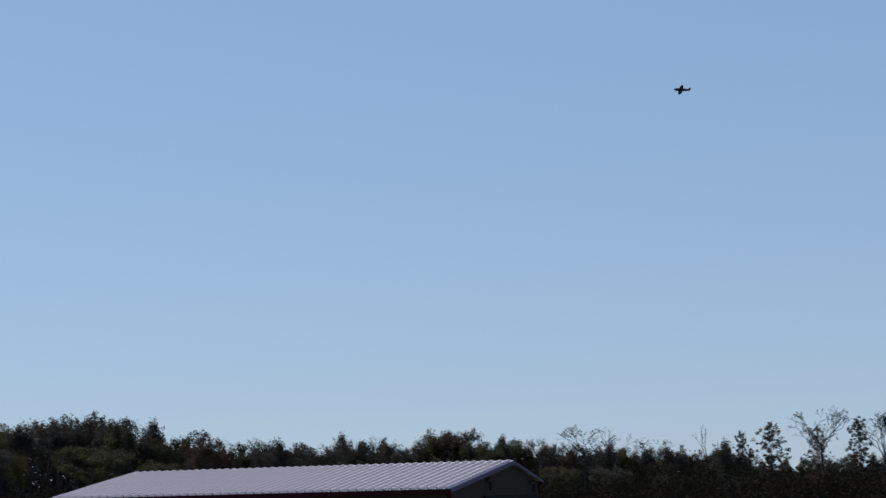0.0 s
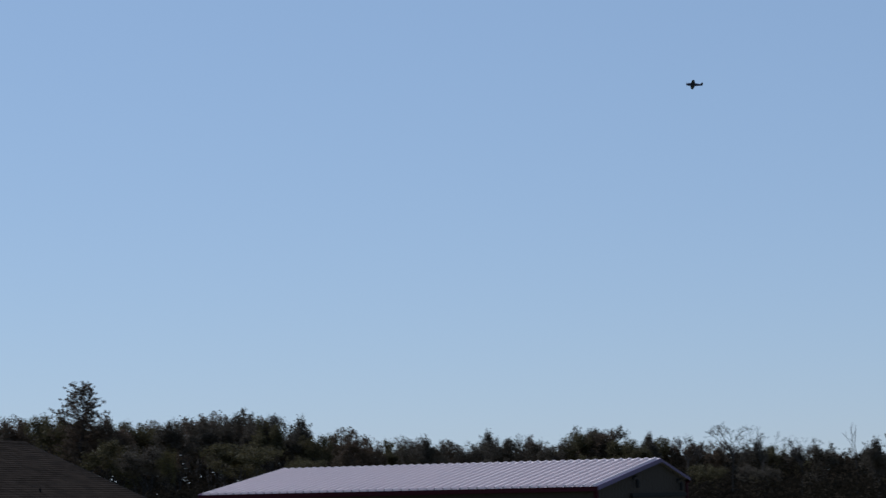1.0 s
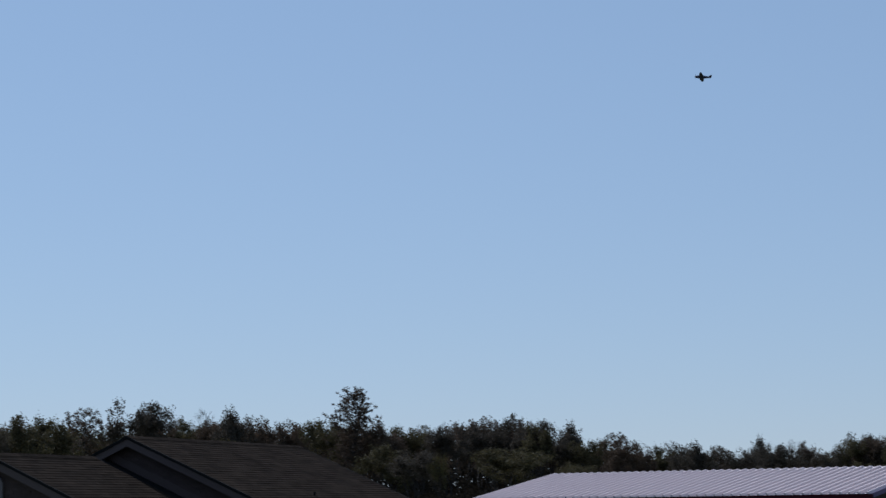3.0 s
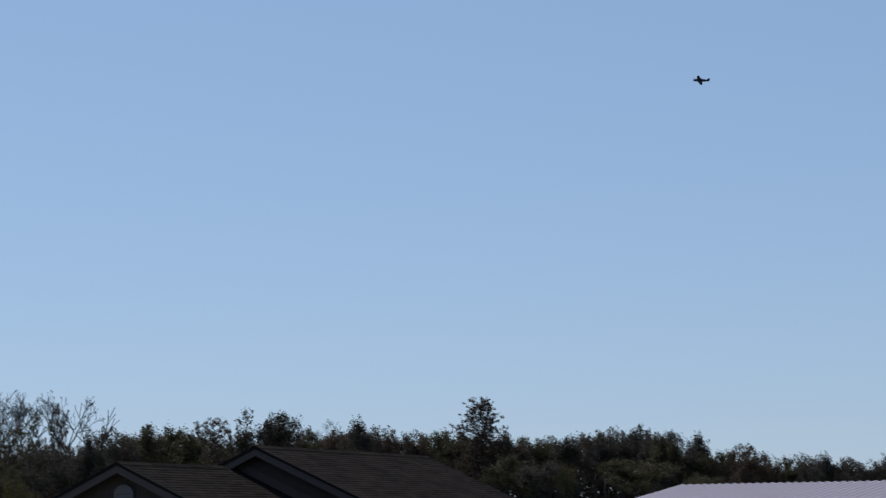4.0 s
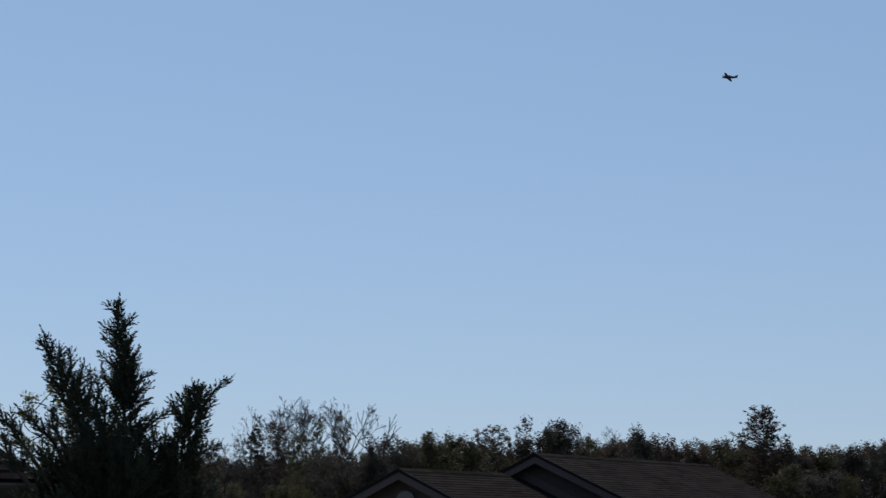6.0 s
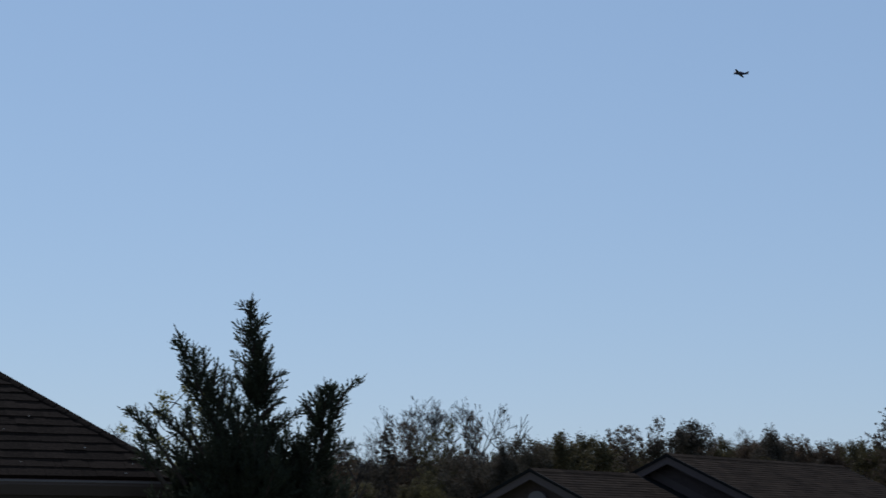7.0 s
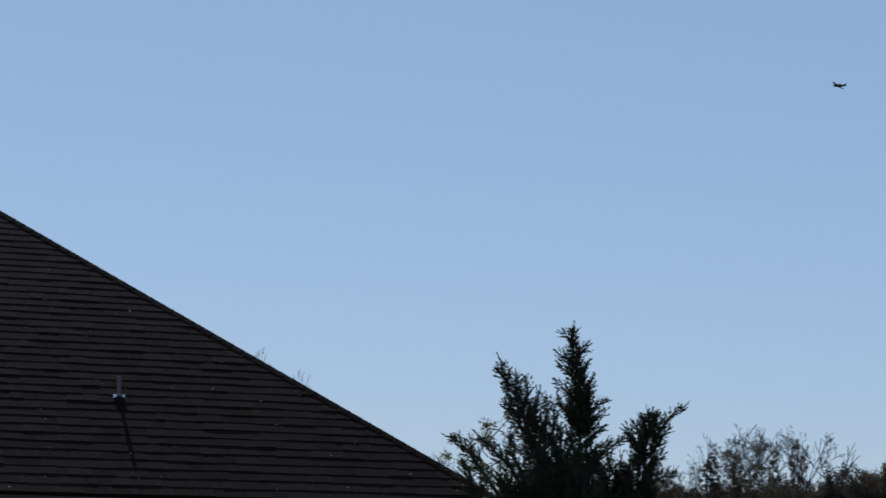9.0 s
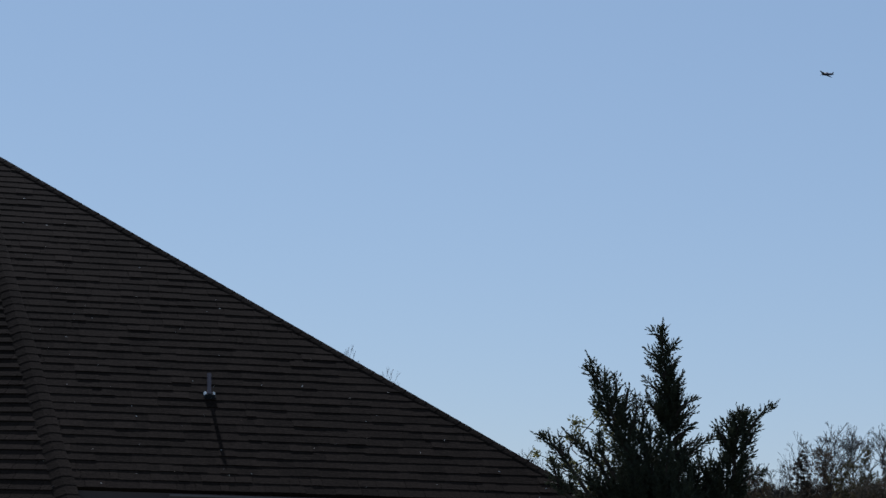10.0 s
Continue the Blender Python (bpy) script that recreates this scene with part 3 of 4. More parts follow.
def tree(seed, label, leaf, bark, height=9.0, half=2.3, count=9000, size=0.092, scatter=0.5, depth=3, trunk=0.28, splits=3, lift=0.16, category="tree", group="edge of the woods"):
    """A broadleaf tree in full leaf; half: how far its crown reaches out."""
    rng = random.Random(seed)
    root = thing("tree", Matrix.Identity(4), label, category, group)
    verts, faces, tips = [], [], []
    stem = height * trunk
    pts = [Vector((0, 0, -0.2))]
    for i in range(4):
        pts.append(Vector((rng.gauss(0, 0.06) * (i + 1), rng.gauss(0, 0.06) * (i + 1), stem * (i + 1) / 4)))
    r = height * 0.016
    tube(verts, faces, pts, [r * 1.3, r, r * 0.95, r * 0.9, r * 0.85], 7)
    for k in range(5 + (seed % 2)):
        a = k * 2.4 + rng.random()
        way = Vector((math.cos(a) * 0.5, math.sin(a) * 0.5, 1.0 if k else 1.5)).normalized()
        grow(rng, verts, faces, tips, pts[-1] if k < 3 else pts[3], way, height * 0.27, r * 0.6, depth, lift=lift, splits=splits)
    k = (height - 0.6 * scatter) / sorted(t.z for t in tips)[int(0.985 * len(tips))]
    # stand the crown upright over its foot, as wide as it should be
    mid = sum(tips, Vector()) / len(tips)
    lean = lambda v: Vector((v.x - mid.x * max(0, v.z) / mid.z, v.y - mid.y * max(0, v.z) / mid.z, v.z * k))
    verts, tips = [lean(v) for v in verts], [lean(t) for t in tips]
    wide = half / sorted(math.hypot(t.x, t.y) for t in tips)[int(0.92 * len(tips))]
    swell = lambda v: Vector((v.x * wide, v.y * wide, v.z))
    part("trunk", ([swell(v) for v in verts], [], faces), bark, root)
    part("crown", leaves(rng, [swell(t) for t in tips], count, scatter, size), leaf, root)
    return root


def open_tree(seed, label, leaf, height=9.0, half=2.0, start=0.4, limbs=30, clump=0.26, per=60, size=0.06, top=0.12, full=0.8, rise=0.8, fork=0.0):
    """A tree with one stem and loose clumps of leaves on its side limbs, with sky between them."""
    rng = random.Random(seed)
    root = thing("tree", Matrix.Identity(4), label, "tree", "edge of the woods")
    verts, faces, centres = [], [], []
    line = [Vector((rng.gauss(0, 0.05) * i / 4, rng.gauss(0, 0.05) * i / 4, height * 0.97 * i / 10 - (0.2 if i == 0 else 0))) for i in range(11)]
    tube(verts, faces, line, [height * (0.0085 - 0.0072 * i / 10) for i in range(11)], 6)
    centres.append(line[-1])
    for k in range(limbs):
        share = start + (0.98 - start) * (k + rng.random()) / limbs
        i = min(int(share * 10), 9)
        foot = line[i].lerp(line[i + 1], share * 10 - i)
        reach = half * (((1 - share) / (1 - start)) ** full + top) * rng.uniform(0.35, 1.1)
        a = k * 2.4 + rng.gauss(0, 0.4)
        way = Vector((math.cos(a), math.sin(a), rng.uniform(0.5, 1.1) * rise))
        if fork:
            foot = foot + Vector((fork * (1 if k % 2 else -1) * share, 0, 0))
        foot = foot - Vector((0, 0, reach * 0.55 * rise))
        pts = [foot + way * (reach * q) + Vector((rng.gauss(0, 0.05), rng.gauss(0, 0.05), -0.12 * reach * q * q)) for q in (0, 0.33, 0.66, 1.0)]
        tube(verts, faces, pts, [height * q for q in (0.0024, 0.0019, 0.0014, 0.0008)], 3)
        centres.append(pts[3])
        for _ in range(1 + int(reach / 0.4)):
            q = rng.uniform(0.8, 2.99)
            centres.append(pts[int(q)].lerp(pts[int(q) + 1], q % 1) + Vector((rng.gauss(0, 0.16), rng.gauss(0, 0.16), rng.gauss(0.08, 0.16))))
    part("trunk", (verts, [], faces), BARK, root)
    part("crown", leaves(rng, centres, per * len(centres), clump, size, 0.75, 0.15), leaf, root)
    return root


def bare_tree(seed, label, bark, height=9.0, stems=5, depth=4, count=200, spread=0.55, fine=0.011, splits=2, out=0.8, fork=0.6):
    """A leafless tree: slender stems in a fan, forking into fine upright twigs, a few dry leaves left on them."""
    rng = random.Random(seed)
    root = thing("tree", Matrix.Identity(4), label, "tree", "edge of the woods")
    verts, faces, tips = [], [], []
    line = [Vector((rng.gauss(0, 0.07) * (i > 0), rng.gauss(0, 0.07) * (i > 0), fork * height * i / 4 - 0.1)) for i in range(5)]
    tube(verts, faces, line, [height * (0.012 - 0.0012 * i) for i in range(5)], 6)
    for k in range(stems):
        a = k * 2.4 + rng.random()
        way = Vector((math.cos(a) * spread, math.sin(a) * spread, 1.0)).normalized()
        grow(rng, verts, faces, tips, line[4] if k < 3 else line[3].lerp(line[4], rng.random()), way, height * (1 - fork) * rng.uniform(0.5, 0.62), height * 0.0062, depth, bend=0.17, lift=0.03, splits=splits, fall=0.62, fine=fine, out=out, twigs=True)
    top = max(t.z for t in tips)
    k = lambda z: z if z < fork * height else fork * height + (z - fork * height) * height * (1 - fork) / (top - fork * height)
    swell = lambda v: Vector((v.x, v.y, k(v.z)))
    part("trunk", ([swell(v) for v in verts], [], faces), bark, root)
    if count:
        part("dry_leaves", leaves(rng, [swell(t) for t in tips], count, 0.15, 0.045), LEAF_RUST, root, "few brown dry leaves")
    return root


EDGE = "at the edge of the woods"
TURNING = "olive-green broadleaf tree turning yellow"
AUTUMN = "rust-brown autumn tree with thin foliage"
BARE = "leafless grey tree with fine upright branches"
KINDS = {
    "dark": [tree(11, "dark green broadleaf tree " + EDGE, LEAF_DARK, BARK), tree(12, "dark green broadleaf tree " + EDGE, LEAF_DARK, BARK, half=2.6), tree(17, "dark green broadleaf tree " + EDGE, LEAF_DARK, BARK, half=2.0, scatter=0.44)],
    "olive": [tree(13, TURNING, LEAF_OLIVE, BARK), tree(14, TURNING, LEAF_OLIVE, BARK, half=2.7, scatter=0.55), tree(21, TURNING, LEAF_OLIVE, BARK, half=2.1, scatter=0.44)],
    "rust": [tree(15, AUTUMN, LEAF_RUST, BARK, scatter=0.44), tree(16, AUTUMN, LEAF_RUST, BARK, half=2.6), tree(22, AUTUMN, LEAF_RUST, BARK, half=2.0, scatter=0.42)],
    "yellow": [tree(31, "yellow-green shrub with drooping leaves", LEAF_GOLD, BARK, count=6000, scatter=0.6, size=0.06, category="shrub")],
    "lone": [open_tree(23, "tall thin-leaved autumn tree above the woods", LEAF_RUST, height=13.6, half=2.9, start=0.42, limbs=170, clump=0.19, per=26, size=0.06, full=0.4, top=0.03)],
    "sparse": [open_tree(24, "thin-leaved tree with sky showing through", LEAF_RUST, half=1.8, start=0.3, limbs=110, clump=0.19, per=26, size=0.055, full=0.45, top=0.3),
               open_tree(25, "thin-leaved tree with sky showing through", LEAF_OLIVE, half=1.6, start=0.25, limbs=90, clump=0.2, per=30, size=0.055, full=0.6, top=0.25),
               open_tree(26, "slender tree with loose clumps of leaves", LEAF_DARK, height=9.0, half=1.25, start=0.45, limbs=46, clump=0.2, per=40, full=0.4, top=0.25, fork=0.3)],
    "tiered": [open_tree(27, "narrow dark tree with tiers of foliage", LEAF_DARK, half=1.25, start=0.45, limbs=52, clump=0.19, per=40, full=0.6, rise=0.25)],
    "bare": [bare_tree(19, BARE, BARK, stems=5, depth=4, count=60, spread=0.35, out=0.6), bare_tree(20, BARE, BARK, stems=6, depth=4, splits=3, count=260, spread=0.4, out=0.65), bare_tree(28, BARE, BARK, stems=6, depth=5, count=200, spread=0.75, fork=0.68)],
    "pale": [bare_tree(29, "distant leafless tree coloured pale to look hazy", HAZED_BARK, depth=3, splits=3, count=0, fork=0.75)],
    "snag": [bare_tree(30, "dead snag with few branches", BARK, stems=2, depth=2, count=0, spread=0.2, fine=0.02, out=0.4)],
}
TALL = {"lone": 13.6}
used = set()


def plant(kind, i, left, dist, top, wide=1.0, turn=0.0):
    """A tree of a kind whose top stands at the elevation top, in degrees, seen from the camera."""
    i %= len(KINDS[kind])
    src = KINDS[kind][i]
    s = (EYE + dist * math.tan(radians(top))) / TALL.get(kind, 9.0)
    m = Matrix.Translation(place(left, dist)) @ pose(0, 0, 0, 0, 0, turn)
    if (kind, i) in used:
        ob = copy_thing(src, m)
    else:
        used.add((kind, i))
        ob = src
        ob.matrix_basis = m
    ob.scale = (s * wide, s * wide, s)
    return ob


# trees that stand out against the sky: kind, variant, degrees left, metres, top, width
EAST = [
    ("bare", 2, -3.7, 170, 1.92, 1.0), ("bare", 0, -4.5, 170, 1.78, 0.7), ("bare", 2, -2.5, 175, 1.62, 0.8), ("bare", 2, -5.55, 170, 1.52, 0.9), ("snag", 0, -7.0, 165, 1.82, 0.9),
    ("dark", 0, -6.1, 165, 1.24, 0.7), ("dark", 2, -7.5, 150, 1.33, 0.75), ("sparse", 2, -7.95, 150, 1.68, 0.75), ("sparse", 2, -8.7, 150, 1.9, 1.15), ("bare", 2, -10.1, 140, 2.22, 0.95),
    ("sparse", 0, -10.0, 142, 1.75, 0.7), ("tiered", 0, -11.1, 140, 1.98, 1.0), ("bare", 1, -11.75, 140, 2.16, 1.0), ("bare", 2, -12.6, 140, 2.0, 1.0),
]
MIDDLE = [
    ("lone", 0, 13.85, 190, 3.42, 1.16), ("dark", 2, 7.98, 198, 2.18, 0.8), ("sparse", 0, 6.72, 200, 2.05, 1.1), ("dark", 1, 10.1, 198, 2.44, 0.8), ("dark", 0, 8.95, 192, 2.33, 0.7),
    ("pale", 0, 2.0, 235, 1.74, 0.7), ("pale", 0, 11.3, 235, 2.34, 0.6), ("pale", 0, 17.95, 215, 2.78, 0.6), ("dark", 2, 2.87, 200, 1.74, 0.65), ("dark", 0, 0.15, 200, 1.82, 0.7), ("dark", 1, -0.4, 200, 1.8, 0.65), ("dark", 2, -1.45, 195, 1.59, 0.8),
]
WEST = [
    ("sparse", 0, 21.1, 150, 2.86, 1.15), ("sparse", 1, 20.2, 152, 2.35, 0.8), ("dark", 0, 19.65, 150, 2.92, 0.78), ("dark", 2, 17.15, 178, 2.64, 0.75), ("dark", 1, 23.75, 125, 2.5, 0.62),
    ("olive", 0, 22.95, 130, 2.5, 0.9), ("olive", 2, 22.2, 132, 2.52, 0.95), ("rust", 2, 16.3, 185, 2.4, 0.7),
]
THICKET = [
    ("bare", 1, 26.65, 95, 3.52, 0.85), ("bare", 0, 26.1, 95, 3.48, 0.7), ("bare", 0, 27.7, 95, 3.28, 0.55), ("bare", 2, 25.1, 90, 3.52, 0.65), ("sparse", 0, 25.3, 91, 3.25, 0.45), ("snag", 0, 24.2, 88, 3.2, 1.0),
    ("tiered", 0, 27.55, 92, 2.86, 0.8), ("sparse", 0, 27.0, 92, 2.95, 0.7), ("sparse", 1, 25.9, 92, 3.0, 0.6), ("bare", 2, 28.4, 92, 2.5, 0.8), ("sparse", 0, 28.8, 94, 2.4, 0.8), ("sparse", 1, 26.4, 89, 2.6, 0.8),
]
ROOFSIDE = [("dark", 1, 25.2, 84, 2.0, 0.75), ("olive", 0, 26.6, 80, 1.45, 0.7), ("dark", 2, 24.4, 84, 2.25, 0.5), ("yellow", 0, 26.3, 76, 1.15, 0.6), ("yellow", 0, 11.55, 160, 1.5, 0.45), ("bare", 1, 40.2, 60, 5.38, 0.36), ("bare", 1, 39.15, 60, 4.78, 0.36), ("bare", 2, 34.5, 62, 2.75, 0.6), ("bare", 1, 35.3, 62, 2.55, 0.7)]
for group in (EAST, MIDDLE, WEST, THICKET, ROOFSIDE):
    for kind, i, left, dist, top, wide in group:
        plant(kind, i, left, dist, top, wide, turn=left * 37)
# the rest of the wood: its outline in degrees left and degrees up
LINE_EAST = [(-16, 1.0), (-9.6, 0.85), (-9, 0.8), (-8, 1.05), (-6.8, 1.08), (-5.4, 1.18), (-4.6, 1.33), (-3.2, 1.37), (-2, 1.42), (-1.5, 1.55), (-0.86, 1.42), (-0.4, 1.72), (0.2, 1.75), (1.1, 1.5), (1.6, 1.58), (2.3, 1.5), (2.8, 1.62), (3.2, 1.44), (3.8, 1.53), (4.2, 1.46), (4.7, 1.67), (5.2, 1.66), (5.9, 1.53), (6.4, 1.75), (7.0, 1.85), (7.5, 1.78)]
LINE_WEST = [(8.3, 1.8), (8.8, 2.2), (9.4, 2.24), (10.1, 2.38), (11.0, 2.26), (11.5, 2.1), (12.3, 2.27), (13.0, 2.22), (14.6, 2.42), (15.4, 2.33), (15.9, 2.17), (16.5, 2.22), (17.3, 2.48), (18.3, 2.48), (19.0, 2.42), (19.4, 2.3), (20.4, 2.15), (21.6, 2.2), (22.4, 2.4), (23.6, 2.35), (24.2, 2.1), (28.6, 1.85), (34, 1.6), (40, 1.6)]
rng = random.Random(31)
left = -15.0
while left < 36:
    line = np.interp(left, *zip(*(LINE_EAST + LINE_WEST)))
    kind = rng.choice(["dark", "dark", "olive", "rust", "olive", "rust"])
    plant(kind, rng.randrange(3), left, 198 + rng.uniform(-9, 9), line + rng.uniform(-0.05, 0.05), rng.uniform(0.62, 0.9), rng.uniform(0, 360))
    if rng.random() < 0.42:
        plant(rng.choice(["dark", "olive", "olive"]), rng.randrange(3), left + rng.uniform(-0.3, 0.3), 168 + rng.uniform(-8, 8), line - rng.uniform(0.45, 0.8), rng.uniform(0.9, 1.3), rng.uniform(0, 360))
    left += rng.uniform(0.42, 0.62)


def undergrowth():
    """Brush along the foot of the wood."""
    rng = random.Random(77)
    centres = []
    for _ in range(2600):
        left = rng.uniform(-17, 41)
        far = rng.random() < 0.5
        near = 84 if 23.5 < left < 29 and not far else 128 if left < -6 else 150
        p = place(left, near + rng.uniform(-6, 16) + 35 * far)
        for _ in range(3):
            centres.append(p + Vector((rng.gauss(0, 1), rng.gauss(0, 1), rng.uniform(0.2, 5.2 if far and left > -7.8 else 3.2))))
    ob = part("undergrowth", leaves(rng, centres, 230000, 0.9, 0.13, shoots=0.0), LEAF_SHADED)
    tagged(ob, "brush along the foot of the woods, shade in its leaf colour", "brush", kind="stuff")


undergrowth()


# filler added behind the wood to close gaps where sky showed through
def filler_woods():
    rng = random.Random(78)
    centres = []
    for _ in range(14000):
        left, dist = rng.uniform(-18, 42), rng.uniform(222, 262)
        line = np.interp(left, *zip(*(LINE_EAST + LINE_WEST)))
        centres.append(place(left, dist, (EYE + dist * math.tan(radians(line - 0.45))) * rng.uniform(0.05, 1.0)))
    ob = part("filler_woods", leaves(rng, centres, 230000, 1.2, 0.34, shoots=0.0), LEAF_SHADED)
    tagged(ob, "filler foliage behind the edge trees, shade in its leaf colour", "woods", kind="stuff")


filler_woods()


# ---- juniper ----
def juniper():
    rng = random.Random(5)
    root = thing("juniper", Matrix.Translation(place(31.2, 19.0)), "dark green juniper with ragged upright leaders", "tree")
    r = Vector((math.cos(radians(31.3)), math.sin(radians(31.3)), 0))
    f = Vector((-r.y, r.x, 0))
    at = lambda s, z, d=0.0: r * s + f * d + Vector((0, 0, z))
    jolt = lambda k: Vector((rng.gauss(0, k), rng.gauss(0, k), rng.gauss(0, k)))
    nv, nf = [], []

    def blade(p, way, size):
        side = way.cross(jolt(1)).normalized() * size * 0.2
        n = len(nv)
        nv.extend((p - side * 0.5, p + way * size * 0.5 - side, p + way * size, p + way * size * 0.45 + side))
        nf.extend(((n, n + 1, n + 2), (n, n + 2, n + 3)))

    def plume(p, way, length, fat=0.46):
        """A feather of scale leaves: sprigs on both sides of a twig, swept forward, shorter towards its pointed end."""
        steps = max(3, int(length / 0.021))
        across = way.orthogonal().normalized()
        across.rotate(Matrix.Rotation(rng.uniform(0, 6.28), 3, way))
        for i in range(steps):
            q = i / steps
            way = (way + jolt(0.04) + Vector((0, 0, 0.025))).normalized()
            p = p + way * (length / steps)
            blade(p, (way + jolt(0.14)).normalized(), rng.uniform(0.03, 0.046))
            for side in (1, -1):
                sub = length * fat * (1 - q) ** 0.8 * rng.uniform(0.6, 1.15)
                out = (way * 0.9 + across * 0.4 * side + jolt(0.16)).normalized()
                for j in range(int(sub / 0.018)):
                    blade(p + out * (0.018 * j), (out + jolt(0.2)).normalized(), rng.uniform(0.026, 0.04))

    def branch(p, way, length):
        """A side branch, clothed in plumes from near its root to its end."""
        if length < 0.2:
            plume(p, way, length)
            return
        steps = int((length - 0.12) / 0.046) + 1
        for b in range(steps):
            way = (way + jolt(0.05) + Vector((0, 0, 0.045))).normalized()
            p = p + way * ((length - 0.12) / steps)
            plume(p, (way + jolt(0.24)).normalized(), rng.uniform(0.11, 0.21) * (1.15 - 0.4 * b / steps))
        plume(p, way, rng.uniform(0.12, 0.18), 0.3)

    def leader(points, reach, dense=1.0, bare=0.0, taper=0.9, tip=0.16):
        """A limb through the points, with upswept side branches that shorten towards its tip."""
        pts = [at(*p) for p in points]
        line = []
        for i, (p, q) in enumerate(zip(pts, pts[1:])):
            a, b = pts[max(i - 1, 0)], pts[min(i + 2, len(pts) - 1)]
            for k in range(8):
                t = k / 8
                line.append(0.5 * (2 * p + (q - a) * t + (2 * a - 5 * p + 4 * q - b) * t * t + (3 * p - a - 3 * q + b) * t ** 3))
        line.append(pts[-1])
        n = len(line)
        lv, lf = [], []
        tube(lv, lf, line, [0.02 * (1 - i / n) + 0.003 for i in range(n)], 6)
        part("branch", (lv, [], lf), JUNIPER_BARK, root)
        total = sum((b - a).length for a, b in zip(line, line[1:]))
        count = int(total * 48 * dense)
        for c in range(count):
            share = bare + (0.97 - bare) * (c + rng.random()) / count
            k = share * (n - 1)
            i = min(int(k), n - 2)
            along = (line[i + 1] - line[i]).normalized()
            side = along.orthogonal().normalized()
            side.rotate(Matrix.Rotation(c * 2.4 + rng.gauss(0, 0.3), 3, along))
            way = (along * rng.uniform(0.75, 1.1) + side * rng.uniform(0.6, 0.9) + Vector((0, 0, 0.12))).normalized()
            branch(line[i].lerp(line[i + 1], k - i), way, max(0.06, reach * (1 - share) ** taper * rng.uniform(0.55, 1.15)))
        end = (line[-1] - line[-3]).normalized()
        for _ in range(2):
            plume(line[-3], (end + jolt(0.05)).normalized(), (line[-1] - line[-3]).length + tip * rng.uniform(0.4, 0.7), 0.22)

    # the middle stem and the tiers that stand out from it
    leader([(0.07, 0.3), (0.03, 3.18), (0.02, 3.63), (-0.00, 3.98), (-0.04, 4.30), (-0.04, 4.49)], 0.36, 0.9, 0.14, 0.8)
    for tier in (((0.03, 3.65), (0.16, 3.80, -0.06), (0.22, 3.85, -0.06)), ((0.03, 3.56), (0.16, 3.70, 0.05), (0.22, 3.75, 0.05)), ((0.03, 3.44), (0.15, 3.56, -0.05), (0.20, 3.60, -0.05)), ((0.04, 3.32), (0.16, 3.43, 0.05), (0.26, 3.48, 0.05)),
                 ((0.01, 3.84), (0.07, 3.93), (0.12, 3.99)), ((-0.01, 4.07), (0.04, 4.15), (0.07, 4.20, 0.04)), ((-0.03, 4.23), (0.03, 4.30), (0.06, 4.35)), ((-0.04, 4.37), (-0.09, 4.43), (-0.12, 4.45)), ((-0.03, 4.18), (-0.10, 4.24), (-0.16, 4.28)),
                 ((-0.02, 4.05), (-0.10, 4.12), (-0.14, 4.16)), ((-0.00, 3.84), (-0.10, 3.94), (-0.17, 4.01)), ((0.01, 3.67), (-0.13, 3.78), (-0.17, 3.86))):
        leader(list(tier), 0.13, 1.35, 0.1, 0.6, 0.1)
    # the leader that leans away on one side, with its upright plumes
    leader([(-0.16, 2.90), (-0.35, 3.37, -0.05), (-0.51, 3.74, -0.05), (-0.62, 4.01, -0.05), (-0.69, 4.17, -0.05)], 0.34, 1.15, 0.1, 0.75)
    for tier in (((-0.63, 4.01), (-0.69, 4.08), (-0.71, 4.11)), ((-0.57, 3.91), (-0.56, 4.00), (-0.56, 4.07)), ((-0.50, 3.79), (-0.46, 3.93), (-0.46, 4.04)), ((-0.42, 3.63), (-0.37, 3.79), (-0.35, 3.92)), ((-0.35, 3.51), (-0.28, 3.72), (-0.28, 3.87)),
                 ((-0.25, 3.46), (-0.21, 3.67), (-0.22, 3.81)), ((-0.51, 3.70), (-0.58, 3.76), (-0.63, 3.82)), ((-0.44, 3.56), (-0.53, 3.64), (-0.57, 3.68))):
        leader(list(tier), 0.17, 1.3, 0.1, 0.7, 0.1)
    # the low sprays on that side
    leader([(-0.60, 2.85, -0.1), (-0.79, 3.13, -0.1), (-0.94, 3.33, -0.1), (-1.05, 3.46, -0.1), (-1.11, 3.49, -0.1)], 0.19, 1.5, 0.2, 0.7)
    leader([(-0.93, 3.32, -0.1), (-0.95, 3.40, -0.1), (-0.96, 3.47, -0.1)], 0.08, 1.6, 0.1)
    leader([(-0.44, 2.99, 0.1), (-0.60, 3.25, 0.1), (-0.75, 3.40, 0.1), (-0.86, 3.50, 0.1)], 0.22, 1.5, 0.2, 0.7)
    leader([(-0.44, 3.13), (-0.59, 3.37), (-0.61, 3.51)], 0.2, 1.4, 0.2, 0.8)
    leader([(-0.77, 2.85, -0.5), (-0.93, 3.06, -0.6), (-0.99, 3.25, -0.6)], 0.24, 1.5, 0.2)
    # the arm on the other side
    leader([(0.40, 2.81), (0.58, 3.13, -0.05), (0.61, 3.41, -0.05), (0.65, 3.65, -0.05), (0.66, 3.70, -0.05)], 0.32, 1.7, 0.1, 0.55)
    leader([(0.68, 3.51), (0.77, 3.64), (0.84, 3.74), (0.92, 3.80)], 0.1, 1.6, 0.1, 0.8)
